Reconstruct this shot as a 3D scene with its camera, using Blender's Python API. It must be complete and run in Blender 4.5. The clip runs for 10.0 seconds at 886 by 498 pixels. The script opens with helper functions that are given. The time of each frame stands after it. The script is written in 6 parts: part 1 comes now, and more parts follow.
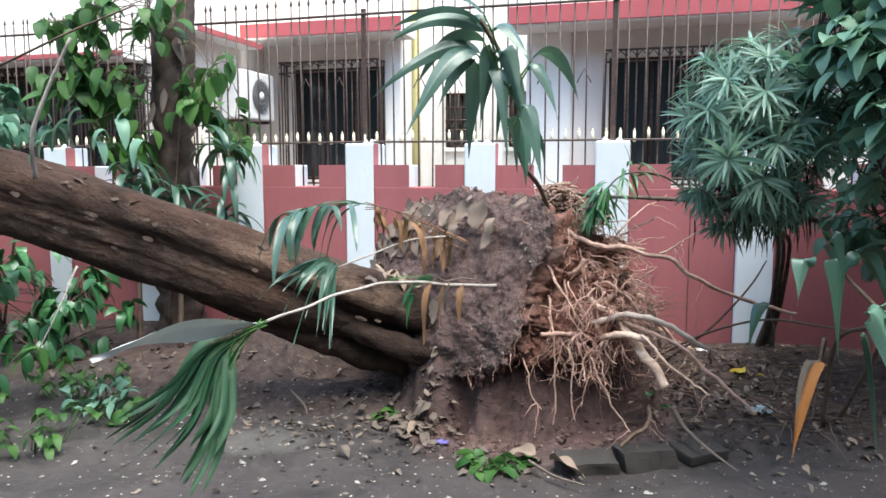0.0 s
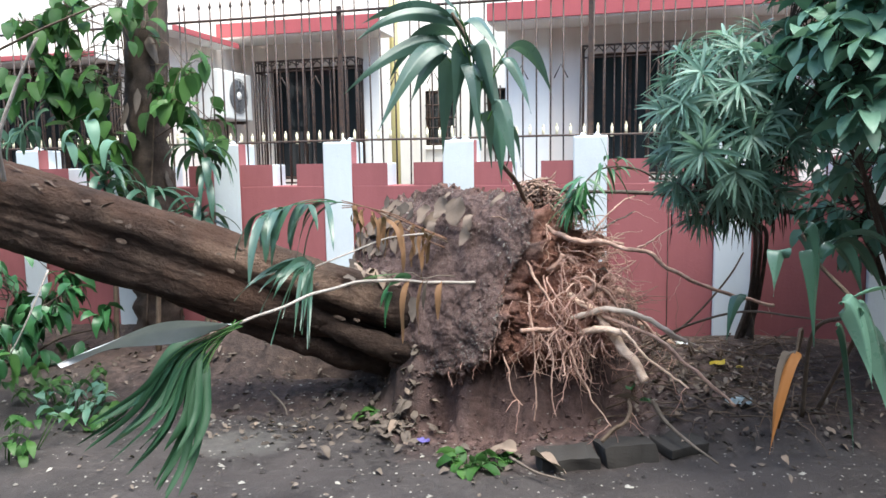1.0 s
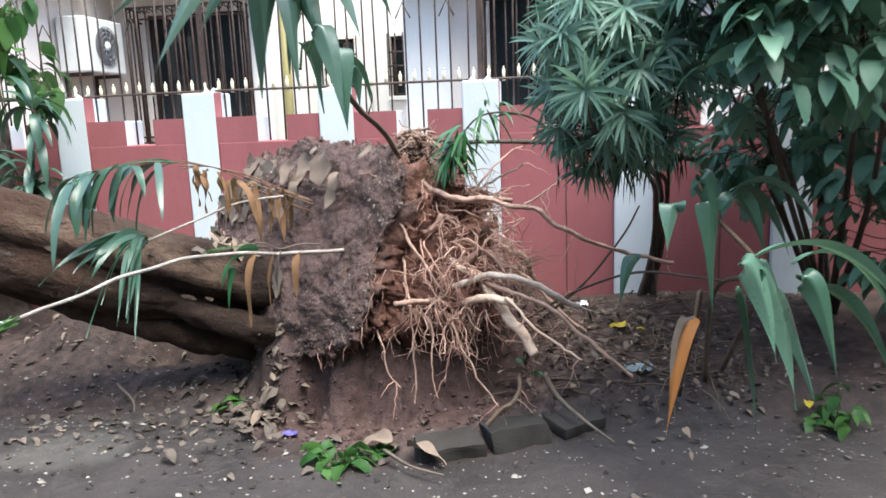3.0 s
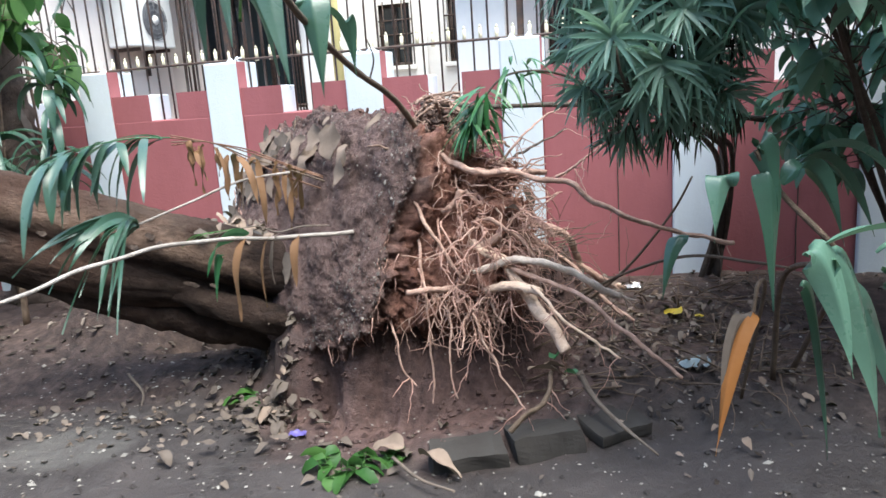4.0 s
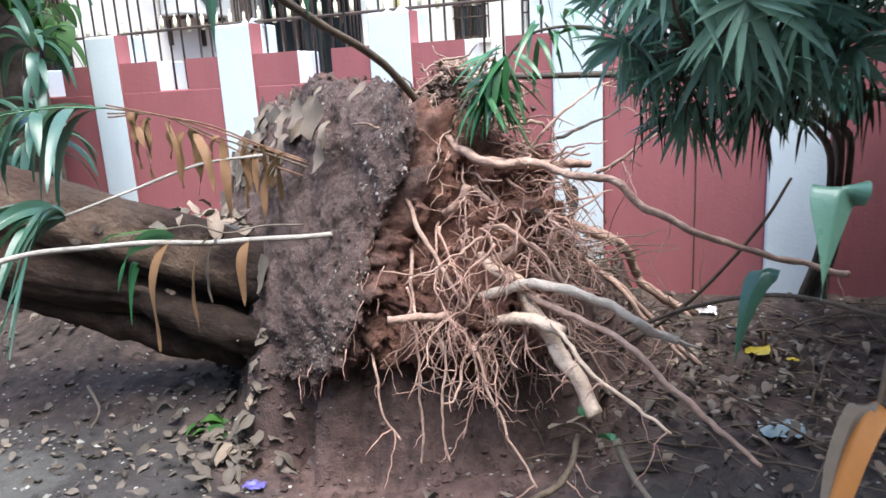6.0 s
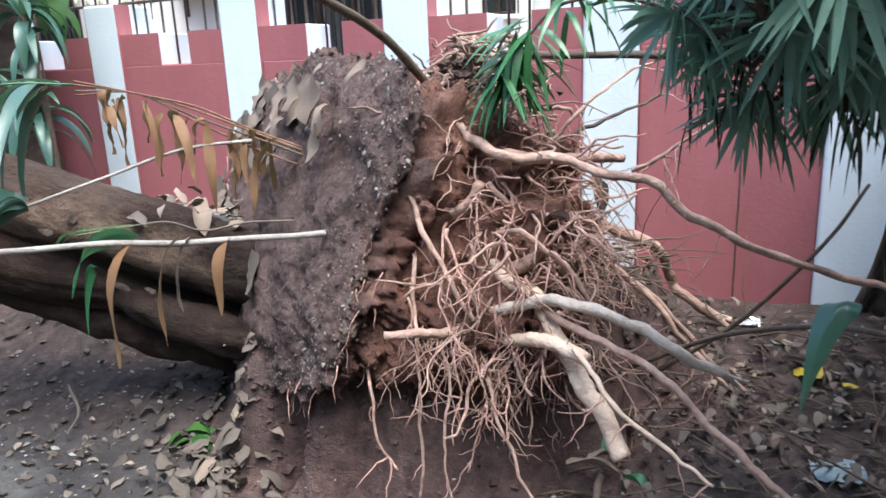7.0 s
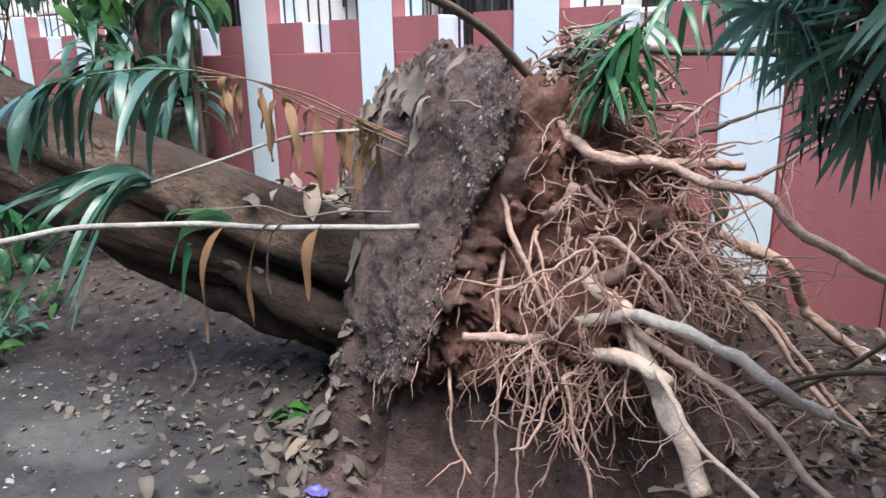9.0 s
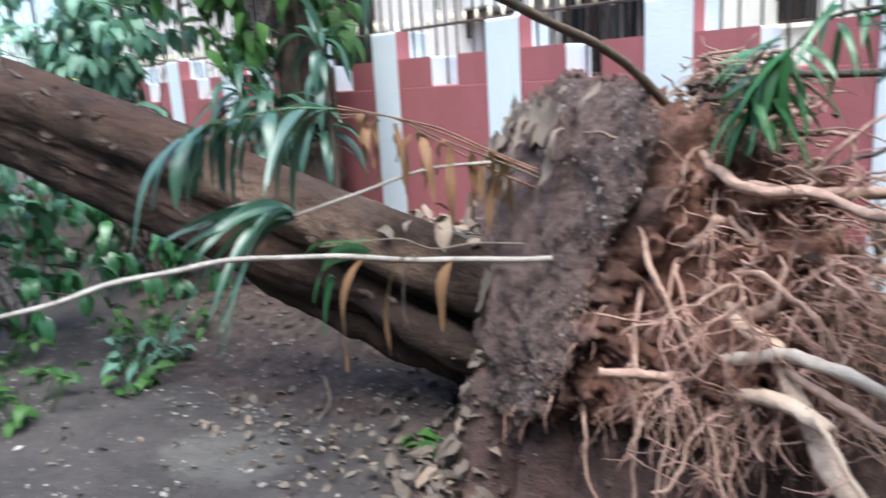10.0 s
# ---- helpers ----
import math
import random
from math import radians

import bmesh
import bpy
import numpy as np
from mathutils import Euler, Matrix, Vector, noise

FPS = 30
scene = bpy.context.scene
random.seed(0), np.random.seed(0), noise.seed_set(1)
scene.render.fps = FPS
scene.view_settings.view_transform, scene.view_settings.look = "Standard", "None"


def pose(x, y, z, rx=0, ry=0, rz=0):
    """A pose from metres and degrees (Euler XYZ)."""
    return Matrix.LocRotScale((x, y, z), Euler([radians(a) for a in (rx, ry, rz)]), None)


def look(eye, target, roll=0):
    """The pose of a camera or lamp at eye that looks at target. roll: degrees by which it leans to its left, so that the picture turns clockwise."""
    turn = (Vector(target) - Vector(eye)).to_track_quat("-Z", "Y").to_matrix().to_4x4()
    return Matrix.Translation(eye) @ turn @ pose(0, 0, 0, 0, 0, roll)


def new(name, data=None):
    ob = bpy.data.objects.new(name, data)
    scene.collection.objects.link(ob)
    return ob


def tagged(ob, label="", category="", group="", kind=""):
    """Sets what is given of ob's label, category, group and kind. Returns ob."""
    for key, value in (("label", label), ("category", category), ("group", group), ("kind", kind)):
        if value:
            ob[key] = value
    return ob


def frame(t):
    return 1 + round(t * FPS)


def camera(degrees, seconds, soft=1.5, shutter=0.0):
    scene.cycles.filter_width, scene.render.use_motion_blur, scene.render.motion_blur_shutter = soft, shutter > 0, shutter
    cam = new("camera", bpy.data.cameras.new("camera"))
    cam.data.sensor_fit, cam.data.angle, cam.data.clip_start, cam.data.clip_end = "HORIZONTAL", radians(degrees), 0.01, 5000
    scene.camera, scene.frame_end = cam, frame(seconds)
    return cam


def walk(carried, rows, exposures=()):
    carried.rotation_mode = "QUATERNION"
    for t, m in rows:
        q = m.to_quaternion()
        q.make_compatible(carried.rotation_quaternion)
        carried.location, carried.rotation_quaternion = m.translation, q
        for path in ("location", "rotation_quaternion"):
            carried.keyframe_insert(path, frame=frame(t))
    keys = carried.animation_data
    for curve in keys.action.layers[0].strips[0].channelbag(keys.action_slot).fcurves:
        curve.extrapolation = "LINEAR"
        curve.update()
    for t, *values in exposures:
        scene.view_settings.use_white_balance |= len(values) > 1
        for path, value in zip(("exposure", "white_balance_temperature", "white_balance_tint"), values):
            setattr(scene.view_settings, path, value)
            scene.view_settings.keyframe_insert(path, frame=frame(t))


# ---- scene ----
cam = camera(62.5, 10.0, shutter=0.5)
PATH = [
    (0, (-0.007, 0.006, 1.469), (-0.01, 1.994, 1.247), -0.1),
    (0.5, (0.012, 0.02, 1.467), (0.038, 2.007, 1.242), -0.4),
    (1, (0.024, 0.027, 1.461), (0.065, 2.014, 1.234), -0.9),
    (1.5, (0.069, 0.042, 1.469), (0.137, 2.027, 1.228), -1.1),
    (2, (0.151, 0.104, 1.453), (0.302, 2.079, 1.178), -1.0),
    (2.5, (0.208, 0.291, 1.429), (0.457, 2.253, 1.134), -1.4),
    (2.7, (0.248, 0.375, 1.425), (0.514, 2.332, 1.109), -1.9),
    (3.8, (0.567, 0.831, 1.407), (0.624, 2.785, 0.985), -4.0),
    (4, (0.606, 0.89, 1.389), (0.634, 2.845, 0.964), -4.0),
    (4.5, (0.672, 1.096, 1.38), (0.703, 3.055, 0.977), -3.6),
    (5, (0.746, 1.308, 1.365), (0.742, 3.263, 0.944), -3.9),
    (5.5, (0.857, 1.498, 1.352), (0.727, 3.444, 0.911), -3.9),
    (5.7, (0.88, 1.547, 1.32), (0.706, 3.489, 0.873), -3.6),
    (7, (0.908, 1.948, 1.319), (0.629, 3.86, 0.801), -2.4),
    (7.5, (0.98, 2.007, 1.331), (0.573, 3.903, 0.843), -1.6),
    (8, (1.039, 2.032, 1.321), (0.512, 3.897, 0.827), -0.9),
    (8.5, (1.055, 2.034, 1.324), (0.444, 3.868, 0.808), -1.2),
    (9, (1.048, 2.046, 1.319), (0.378, 3.856, 0.792), -1.4),
    (9.5, (1.044, 2.057, 1.319), (0.32, 3.849, 0.804), -1.6),
    (10, (1.013, 2.032, 1.338), (0.043, 3.724, 0.893), -3.5),
]
walk(cam, [(t, look(eye, target, roll)) for t, eye, target, roll in PATH], exposures=[(0.0, 2.10, 6150, 0.0), (2.5, 2.18, 6150, 0.0), (4.0, 2.20, 6050, 0.0), (5.5, 2.30, 5900, 0.0), (7.3, 2.18, 5780, 0.0), (8.5, 1.99, 5780, 0.0), (10.0, 2.06, 5800, 0.0)])

# ---- light ----
world = bpy.data.worlds.new("overcast_sky")
scene.world = world
world.use_nodes = True
wn = world.node_tree
sky = wn.nodes.new("ShaderNodeTexSky")
sky.sky_type = "NISHITA"
sky.sun_disc = False
sky.sun_elevation, sky.sun_rotation = radians(72), radians(140)
sky.air_density, sky.dust_density, sky.ozone_density = 1.0, 3.0, 1.2
wn.nodes["Background"].inputs["Strength"].default_value = 0.15
wn.links.new(sky.outputs[0], wn.nodes["Background"].inputs["Color"])
sun = new("sun", bpy.data.lights.new("sun", "SUN"))
sun.data.energy, sun.data.angle, sun.data.color = 1.5, radians(40), (1.0, 0.93, 0.85)
sun.matrix_world = look((2.5, -2.6, 14), (0, 3, 0))


# ---- mesh building ----
class MB:
    """Collects vertices and faces for one mesh."""

    def __init__(self):
        self.v, self.f, self.m = [], [], []

    def add(self, verts, faces, mat=0):
        o = len(self.v)
        self.v.extend(tuple(p) for p in verts)
        self.f.extend(tuple(i + o for i in f) for f in faces)
        self.m.extend([mat] * len(faces))

    def box(self, x0, y0, z0, x1, y1, z1, mat=0):
        v = [(x, y, z) for z in (z0, z1) for y in (y0, y1) for x in (x0, x1)]
        self.add(v, [(0, 2, 3, 1), (4, 5, 7, 6), (0, 1, 5, 4), (2, 6, 7, 3), (0, 4, 6, 2), (1, 3, 7, 5)], mat)

    def tube(self, pts, radii, sides=6, mat=0, wob=0.0, seed=0.0):
        pts = [Vector(p) for p in pts]
        n = len(pts)
        if not hasattr(radii, "__len__"):
            radii = [radii] * n
        t = (pts[1] - pts[0]).normalized()
        ref = Vector((0, 0, 1)) if abs(t.z) < 0.9 else Vector((1, 0, 0))
        a = t.cross(ref).normalized()
        verts, faces = [], []
        for i in range(n):
            t = (pts[min(i + 1, n - 1)] - pts[max(i - 1, 0)]).normalized()
            a = (a - t * a.dot(t)).normalized()
            b = t.cross(a)
            for k in range(sides):
                w = 2 * math.pi * k / sides
                r = radii[i]
                if wob:
                    r *= 1 + wob * noise.noise(pts[i] * 14 + Vector((math.cos(w), math.sin(w), seed)) * 1.5)
                verts.append(pts[i] + (a * math.cos(w) + b * math.sin(w)) * r)
        for i in range(n - 1):
            for k in range(sides):
                k2 = (k + 1) % sides
                faces.append((i * sides + k, i * sides + k2, (i + 1) * sides + k2, (i + 1) * sides + k))
        faces.append(tuple(range(sides))[::-1])
        faces.append(tuple((n - 1) * sides + k for k in range(sides)))
        self.add(verts, faces, mat)

    def ribbon(self, pts, width, side, fold=0.25, prof=0.6, mat=0, base=0.12, wave=0.0, ph=0.0, ribs=0):
        """A leaf blade along pts: lens-shaped outline, folded along its midrib."""
        n = len(pts)
        cols = 2 * ribs + 1 if ribs else 3
        verts, faces = [], []
        side = Vector(side).normalized()
        for i, p in enumerate(pts):
            p = Vector(p)
            t = (Vector(pts[min(i + 1, n - 1)]) - Vector(pts[max(i - 1, 0)])).normalized()
            sd = side - t * side.dot(t)
            sd = sd.normalized() if sd.length > 1e-4 else Vector((1, 0, 0))
            nr = sd.cross(t).normalized()
            s = i / (n - 1)
            pa, pb = prof * 0.75, prof * 1.45
            pk = pa / (pa + pb)
            w = width * max(s ** pa * (1 - s) ** pb / (pk ** pa * (1 - pk) ** pb) if 0 < s < 1 else 0, base * (1 - s) * (1 if s < 0.5 else 0)) / 2
            row = []
            for c in range(cols):
                e = 2 * c / (cols - 1) - 1
                up = w * fold * abs(e) + wave * width * math.sin(9 * s + ph + 1.7 * (e > 0)) * abs(e)
                if ribs:
                    up += 0.012 * width * (-1) ** c * min(1, 6 * s) * (1 - s)
                row.append(p + sd * (w * e) + nr * up)
            verts += row
        for i in range(n - 1):
            for c in range(cols - 1):
                o = cols * i + c
                faces.append((o, o + 1, o + cols + 1, o + cols))
        self.add(verts, faces, mat)

    def make(self, name, mats, smooth=True):
        me = bpy.data.meshes.new(name)
        me.from_pydata(self.v, [], self.f)
        for m in mats if isinstance(mats, (list, tuple)) else [mats]:
            me.materials.append(m)
        if any(self.m):
            me.polygons.foreach_set("material_index", self.m)
        if smooth:
            me.polygons.foreach_set("use_smooth", [True] * len(me.polygons))
        me.update()
        return me


def part(name, mb, mats, parent=None, label="", smooth=True, m=None):
    me = mb.make(name, mats, smooth) if isinstance(mb, MB) else mb
    ob = new(name, me)
    if m is not None:
        ob.matrix_basis = m
    if parent is not None:
        ob.parent = parent
    if label:
        ob["label"] = label
    return ob


def bevel(ob, w=0.006, seg=2):
    b = ob.modifiers.new("bevel", "BEVEL")
    b.width, b.segments, b.limit_method = w, seg, "ANGLE"
    return ob


def spline(pts, k=6):
    """Points along a smooth curve through pts."""
    pts = [Vector(p) for p in pts]
    q = [pts[0] * 2 - pts[1]] + pts + [pts[-1] * 2 - pts[-2]]
    out = []
    for i in range(1, len(q) - 2):
        p0, p1, p2, p3 = q[i - 1:i + 3]
        for j in range(k):
            t = j / k
            out.append(0.5 * ((2 * p1) + (p2 - p0) * t + (2 * p0 - 5 * p1 + 4 * p2 - p3) * t * t + (3 * p1 - p0 - 3 * p2 + p3) * t ** 3))
    out.append(pts[-1])
    return out


def taper(n, a, b):
    return [a + (b - a) * i / (n - 1) for i in range(n)]


def blade(start, way, length, droop, n=8):
    """Centre line of a leaf that sets out along way and bends down."""
    p, d, out = Vector(start), Vector(way).normalized(), [Vector(start)]
    for i in range(n - 1):
        d = (d + Vector((0, 0, -droop / (n - 1) * 2.0))).normalized()
        p = p + d * (length / (n - 1))
        out.append(p)
    return out


def rv(a=1.0):
    return Vector((random.uniform(-a, a), random.uniform(-a, a), random.uniform(-a, a)))


# ---- materials ----
def material(name, rough=0.7, spec=0.4):
    m = bpy.data.materials.new(name)
    m.use_nodes = True
    nt = m.node_tree
    b = nt.nodes["Principled BSDF"]
    b.inputs["Roughness"].default_value = rough
    b.inputs["Specular IOR Level"].default_value = spec
    return m, nt, b


def nnoise(nt, vec, scale, detail=6, rough=0.6):
    n = nt.nodes.new("ShaderNodeTexNoise")
    n.inputs["Scale"].default_value, n.inputs["Detail"].default_value, n.inputs["Roughness"].default_value = scale, detail, rough
    nt.links.new(vec, n.inputs["Vector"])
    return n.outputs["Fac"]


def ramp(nt, fac, stops):
    r = nt.nodes.new("ShaderNodeValToRGB")
    el = r.color_ramp.elements
    while len(el) < len(stops):
        el.new(0.5)
    for e, (p, c) in zip(el, stops):
        e.position, e.color = p, (*c, 1)
    nt.links.new(fac, r.inputs["Fac"])
    return r.outputs["Color"]


def mixc(nt, fac, a, b, mode="MIX"):
    m = nt.nodes.new("ShaderNodeMix")
    m.data_type, m.blend_type = "RGBA", mode
    for sock, val in ((m.inputs["Factor"], fac), (m.inputs[6], a), (m.inputs[7], b)):
        if hasattr(val, "links"):
            nt.links.new(val, sock)
        elif isinstance(val, tuple):
            sock.default_value = (*val, 1)
        else:
            sock.default_value = val
    return m.outputs[2]


def math_(nt, op, a, b=0.0, c=None):
    m = nt.nodes.new("ShaderNodeMath")
    m.operation = op
    for sock, val in zip(m.inputs, (a, b, c)):
        if val is None:
            continue
        if hasattr(val, "links"):
            nt.links.new(val, sock)
        else:
            sock.default_value = val
    return m.outputs[0]


def bump(nt, b, h, strength=0.5, dist=0.01):
    n = nt.nodes.new("ShaderNodeBump")
    n.inputs["Strength"].default_value, n.inputs["Distance"].default_value = strength, dist
    nt.links.new(h, n.inputs["Height"])
    nt.links.new(n.outputs[0], b.inputs["Normal"])


def coords(nt, stretch=None, kind="Object"):
    tc = nt.nodes.new("ShaderNodeTexCoord")
    if not stretch:
        return tc.outputs[kind]
    mp = nt.nodes.new("ShaderNodeMapping")
    mp.inputs["Scale"].default_value = stretch
    nt.links.new(tc.outputs[kind], mp.inputs["Vector"])
    return mp.outputs[0]


def place(nt):
    return nt.nodes.new("ShaderNodeNewGeometry").outputs["Position"]


def island(nt):
    return nt.nodes.new("ShaderNodeNewGeometry").outputs["Random Per Island"]


def obrandom(nt):
    return nt.nodes.new("ShaderNodeObjectInfo").outputs["Random"]


def painted(name, c, dirt, rough=0.75, grime=0.5):
    """Weathered wall paint with stains and a little relief."""
    m, nt, b = material(name, rough, 0.25)
    v = place(nt)
    big = nnoise(nt, v, 1.7, 5, 0.65)
    st = nt.nodes.new("ShaderNodeMapping")
    st.inputs["Scale"].default_value = (5, 5, 1.0)
    nt.links.new(v, st.inputs["Vector"])
    run = nnoise(nt, st.outputs[0], 1.0, 6, 0.7)
    fine = nnoise(nt, v, 55, 5, 0.7)
    f = math_(nt, "MULTIPLY", ramp(nt, run, [(0.45, (0, 0, 0)), (0.75, (1, 1, 1))]), grime)
    col = mixc(nt, f, c, dirt)
    col = mixc(nt, math_(nt, "MULTIPLY", ramp(nt, big, [(0.4, (0, 0, 0)), (0.7, (1, 1, 1))]), 0.35), col, tuple(x * 0.8 for x in c))
    spot = ramp(nt, fine, [(0.66, (0, 0, 0)), (0.74, (1, 1, 1))])
    col = mixc(nt, math_(nt, "MULTIPLY", spot, 0.35), col, dirt)
    nt.links.new(col, b.inputs["Base Color"])
    bump(nt, b, math_(nt, "ADD", fine, math_(nt, "MULTIPLY", big, 2.0)), 0.35, 0.006)
    return m


M_RED = painted("red_paint", (0.325, 0.112, 0.12), (0.15, 0.05, 0.05), 0.7, 0.3)
M_WHITE = painted("white_paint", (0.66, 0.70, 0.74), (0.42, 0.42, 0.42), 0.8, 0.25)
M_BUFF = painted("buff_paint", (0.80, 0.72, 0.66), (0.6, 0.52, 0.46), 0.85, 0.35)
M_CREAM = painted("pale_facade_paint", (0.88, 0.85, 0.81), (0.7, 0.66, 0.62), 0.85, 0.3)
M_REDTRIM = painted("red_trim_paint", (0.42, 0.10, 0.11), (0.2, 0.06, 0.05), 0.7, 0.3)
M_YELLOW = painted("yellow_pipe_paint", (0.72, 0.62, 0.28), (0.4, 0.33, 0.18), 0.5, 0.3)
M_TIP = painted("cream_tip_paint", (0.75, 0.68, 0.5), (0.45, 0.38, 0.25), 0.6, 0.3)


def iron(name, c):
    m, nt, b = material(name, 0.55, 0.4)
    f = nnoise(nt, place(nt), 30, 5, 0.7)
    nt.links.new(ramp(nt, f, [(0.35, c), (0.75, (0.11, 0.06, 0.04))]), b.inputs["Base Color"])
    bump(nt, b, f, 0.3, 0.003)
    return m


M_IRON = iron("dark_iron", (0.035, 0.028, 0.028))
M_GRILLE = iron("window_grille_iron", (0.012, 0.011, 0.012))

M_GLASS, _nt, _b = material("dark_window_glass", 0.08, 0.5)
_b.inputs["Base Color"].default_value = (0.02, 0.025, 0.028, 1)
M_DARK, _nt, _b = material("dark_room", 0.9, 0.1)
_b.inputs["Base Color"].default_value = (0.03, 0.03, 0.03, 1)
M_CASE, _nt, _b = material("pale_enamel", 0.45, 0.4)
_nt.links.new(ramp(_nt, nnoise(_nt, place(_nt), 6), [(0.3, (0.66, 0.65, 0.62)), (0.8, (0.78, 0.77, 0.75))]), _b.inputs["Base Color"])
M_FAN, _nt, _b = material("grey_fan_plastic", 0.5, 0.4)
_b.inputs["Base Color"].default_value = (0.16, 0.16, 0.17, 1)

# wall line: origin at one pillar's corner, s along the wall, d behind it
WALL_ANGLE = -15.5
WALL = Matrix.Translation((-0.783, 5.752, 0)) @ Matrix.Rotation(radians(WALL_ANGLE), 4, "Z")
WALL_INV = WALL.inverted()


def ground_mat():
    """Dark damp asphalt that turns to brown soil behind the kerb line."""
    m, nt, b = material("asphalt_and_soil", 0.75, 0.35)
    v = place(nt)
    sep = nt.nodes.new("ShaderNodeSeparateXYZ")
    nt.links.new(v, sep.inputs[0])
    off = math_(nt, "ADD", math_(nt, "MULTIPLY", sep.outputs["X"], 0.267), math_(nt, "MULTIPLY", sep.outputs["Y"], 0.964))
    wob = nnoise(nt, v, 1.6, 5, 0.65)
    off = math_(nt, "ADD", off, math_(nt, "MULTIPLY", wob, 1.1))
    soil = ramp(nt, math_(nt, "MULTIPLY_ADD", off, 1.0, -4.18), [(0.15, (0, 0, 0)), (0.7, (1, 1, 1))])

    def blot(x, y, sx, sy, lo, hi, amount):
        ex = math_(nt, "MULTIPLY", math_(nt, "SUBTRACT", sep.outputs["X"], x), 1 / sx)
        ey = math_(nt, "MULTIPLY", math_(nt, "SUBTRACT", sep.outputs["Y"], y), 1 / sy)
        r = math_(nt, "SQRT", math_(nt, "ADD", math_(nt, "MULTIPLY", ex, ex), math_(nt, "MULTIPLY", ey, ey)))
        r = math_(nt, "ADD", r, math_(nt, "MULTIPLY", math_(nt, "SUBTRACT", nnoise(nt, v, 5, 6, 0.7), 0.5), amount))
        return ramp(nt, r, [(lo, (1, 1, 1)), (hi, (0, 0, 0))])

    soil = math_(nt, "MAXIMUM", soil, blot(0.6, 4.1, 1.3, 1.1, 0.45, 0.75, 0.5))
    soil = math_(nt, "MAXIMUM", soil, blot(-1.15, 4.72, 1.55, 0.62, 0.65, 0.95, 0.5))
    worn = math_(nt, "MULTIPLY", blot(-1.0, 3.82, 0.34, 0.22, 0.7, 1.0, 0.9), 0.55)
    big, mid, fine = nnoise(nt, v, 2.3, 5, 0.6), nnoise(nt, v, 14, 6, 0.7), nnoise(nt, v, 120, 4, 0.7)
    road = ramp(nt, big, [(0.3, (0.0285, 0.0230, 0.0222)), (0.7, (0.058, 0.0475, 0.0460))])
    road = mixc(nt, math_(nt, "MULTIPLY", ramp(nt, mid, [(0.5, (0, 0, 0)), (0.72, (1, 1, 1))]), 0.6), road, (0.074, 0.067, 0.063))
    earth = ramp(nt, mid, [(0.3, (0.030, 0.0165, 0.0148)), (0.5, (0.084, 0.048, 0.042)), (0.75, (0.155, 0.096, 0.084))])
    # brown bed topsoil, darkened further in place of the shade under the trunk
    shaded_topsoil = ramp(nt, mid, [(0.3, (0.016, 0.0105, 0.009)), (0.5, (0.050, 0.032, 0.027)), (0.75, (0.115, 0.078, 0.066))])
    earth = mixc(nt, blot(0.62, 4.15, 1.25, 1.0, 0.6, 0.95, 0.5), shaded_topsoil, earth)
    col = mixc(nt, worn, mixc(nt, soil, road, earth), ramp(nt, mid, [(0.3, (0.085, 0.078, 0.072)), (0.7, (0.14, 0.13, 0.12))]))
    col = mixc(nt, math_(nt, "MULTIPLY", ramp(nt, fine, [(0.62, (0, 0, 0)), (0.72, (1, 1, 1))]), 0.35), col, (0.13, 0.118, 0.11))
    nt.links.new(col, b.inputs["Base Color"])
    nt.links.new(ramp(nt, big, [(0.3, (0.5, 0.5, 0.5)), (0.7, (0.85, 0.85, 0.85))]), b.inputs["Roughness"])
    bump(nt, b, math_(nt, "ADD", math_(nt, "MULTIPLY", mid, 1.5), math_(nt, "MULTIPLY", fine, 0.5)), 0.7, 0.02)
    return m


M_GROUND = ground_mat()


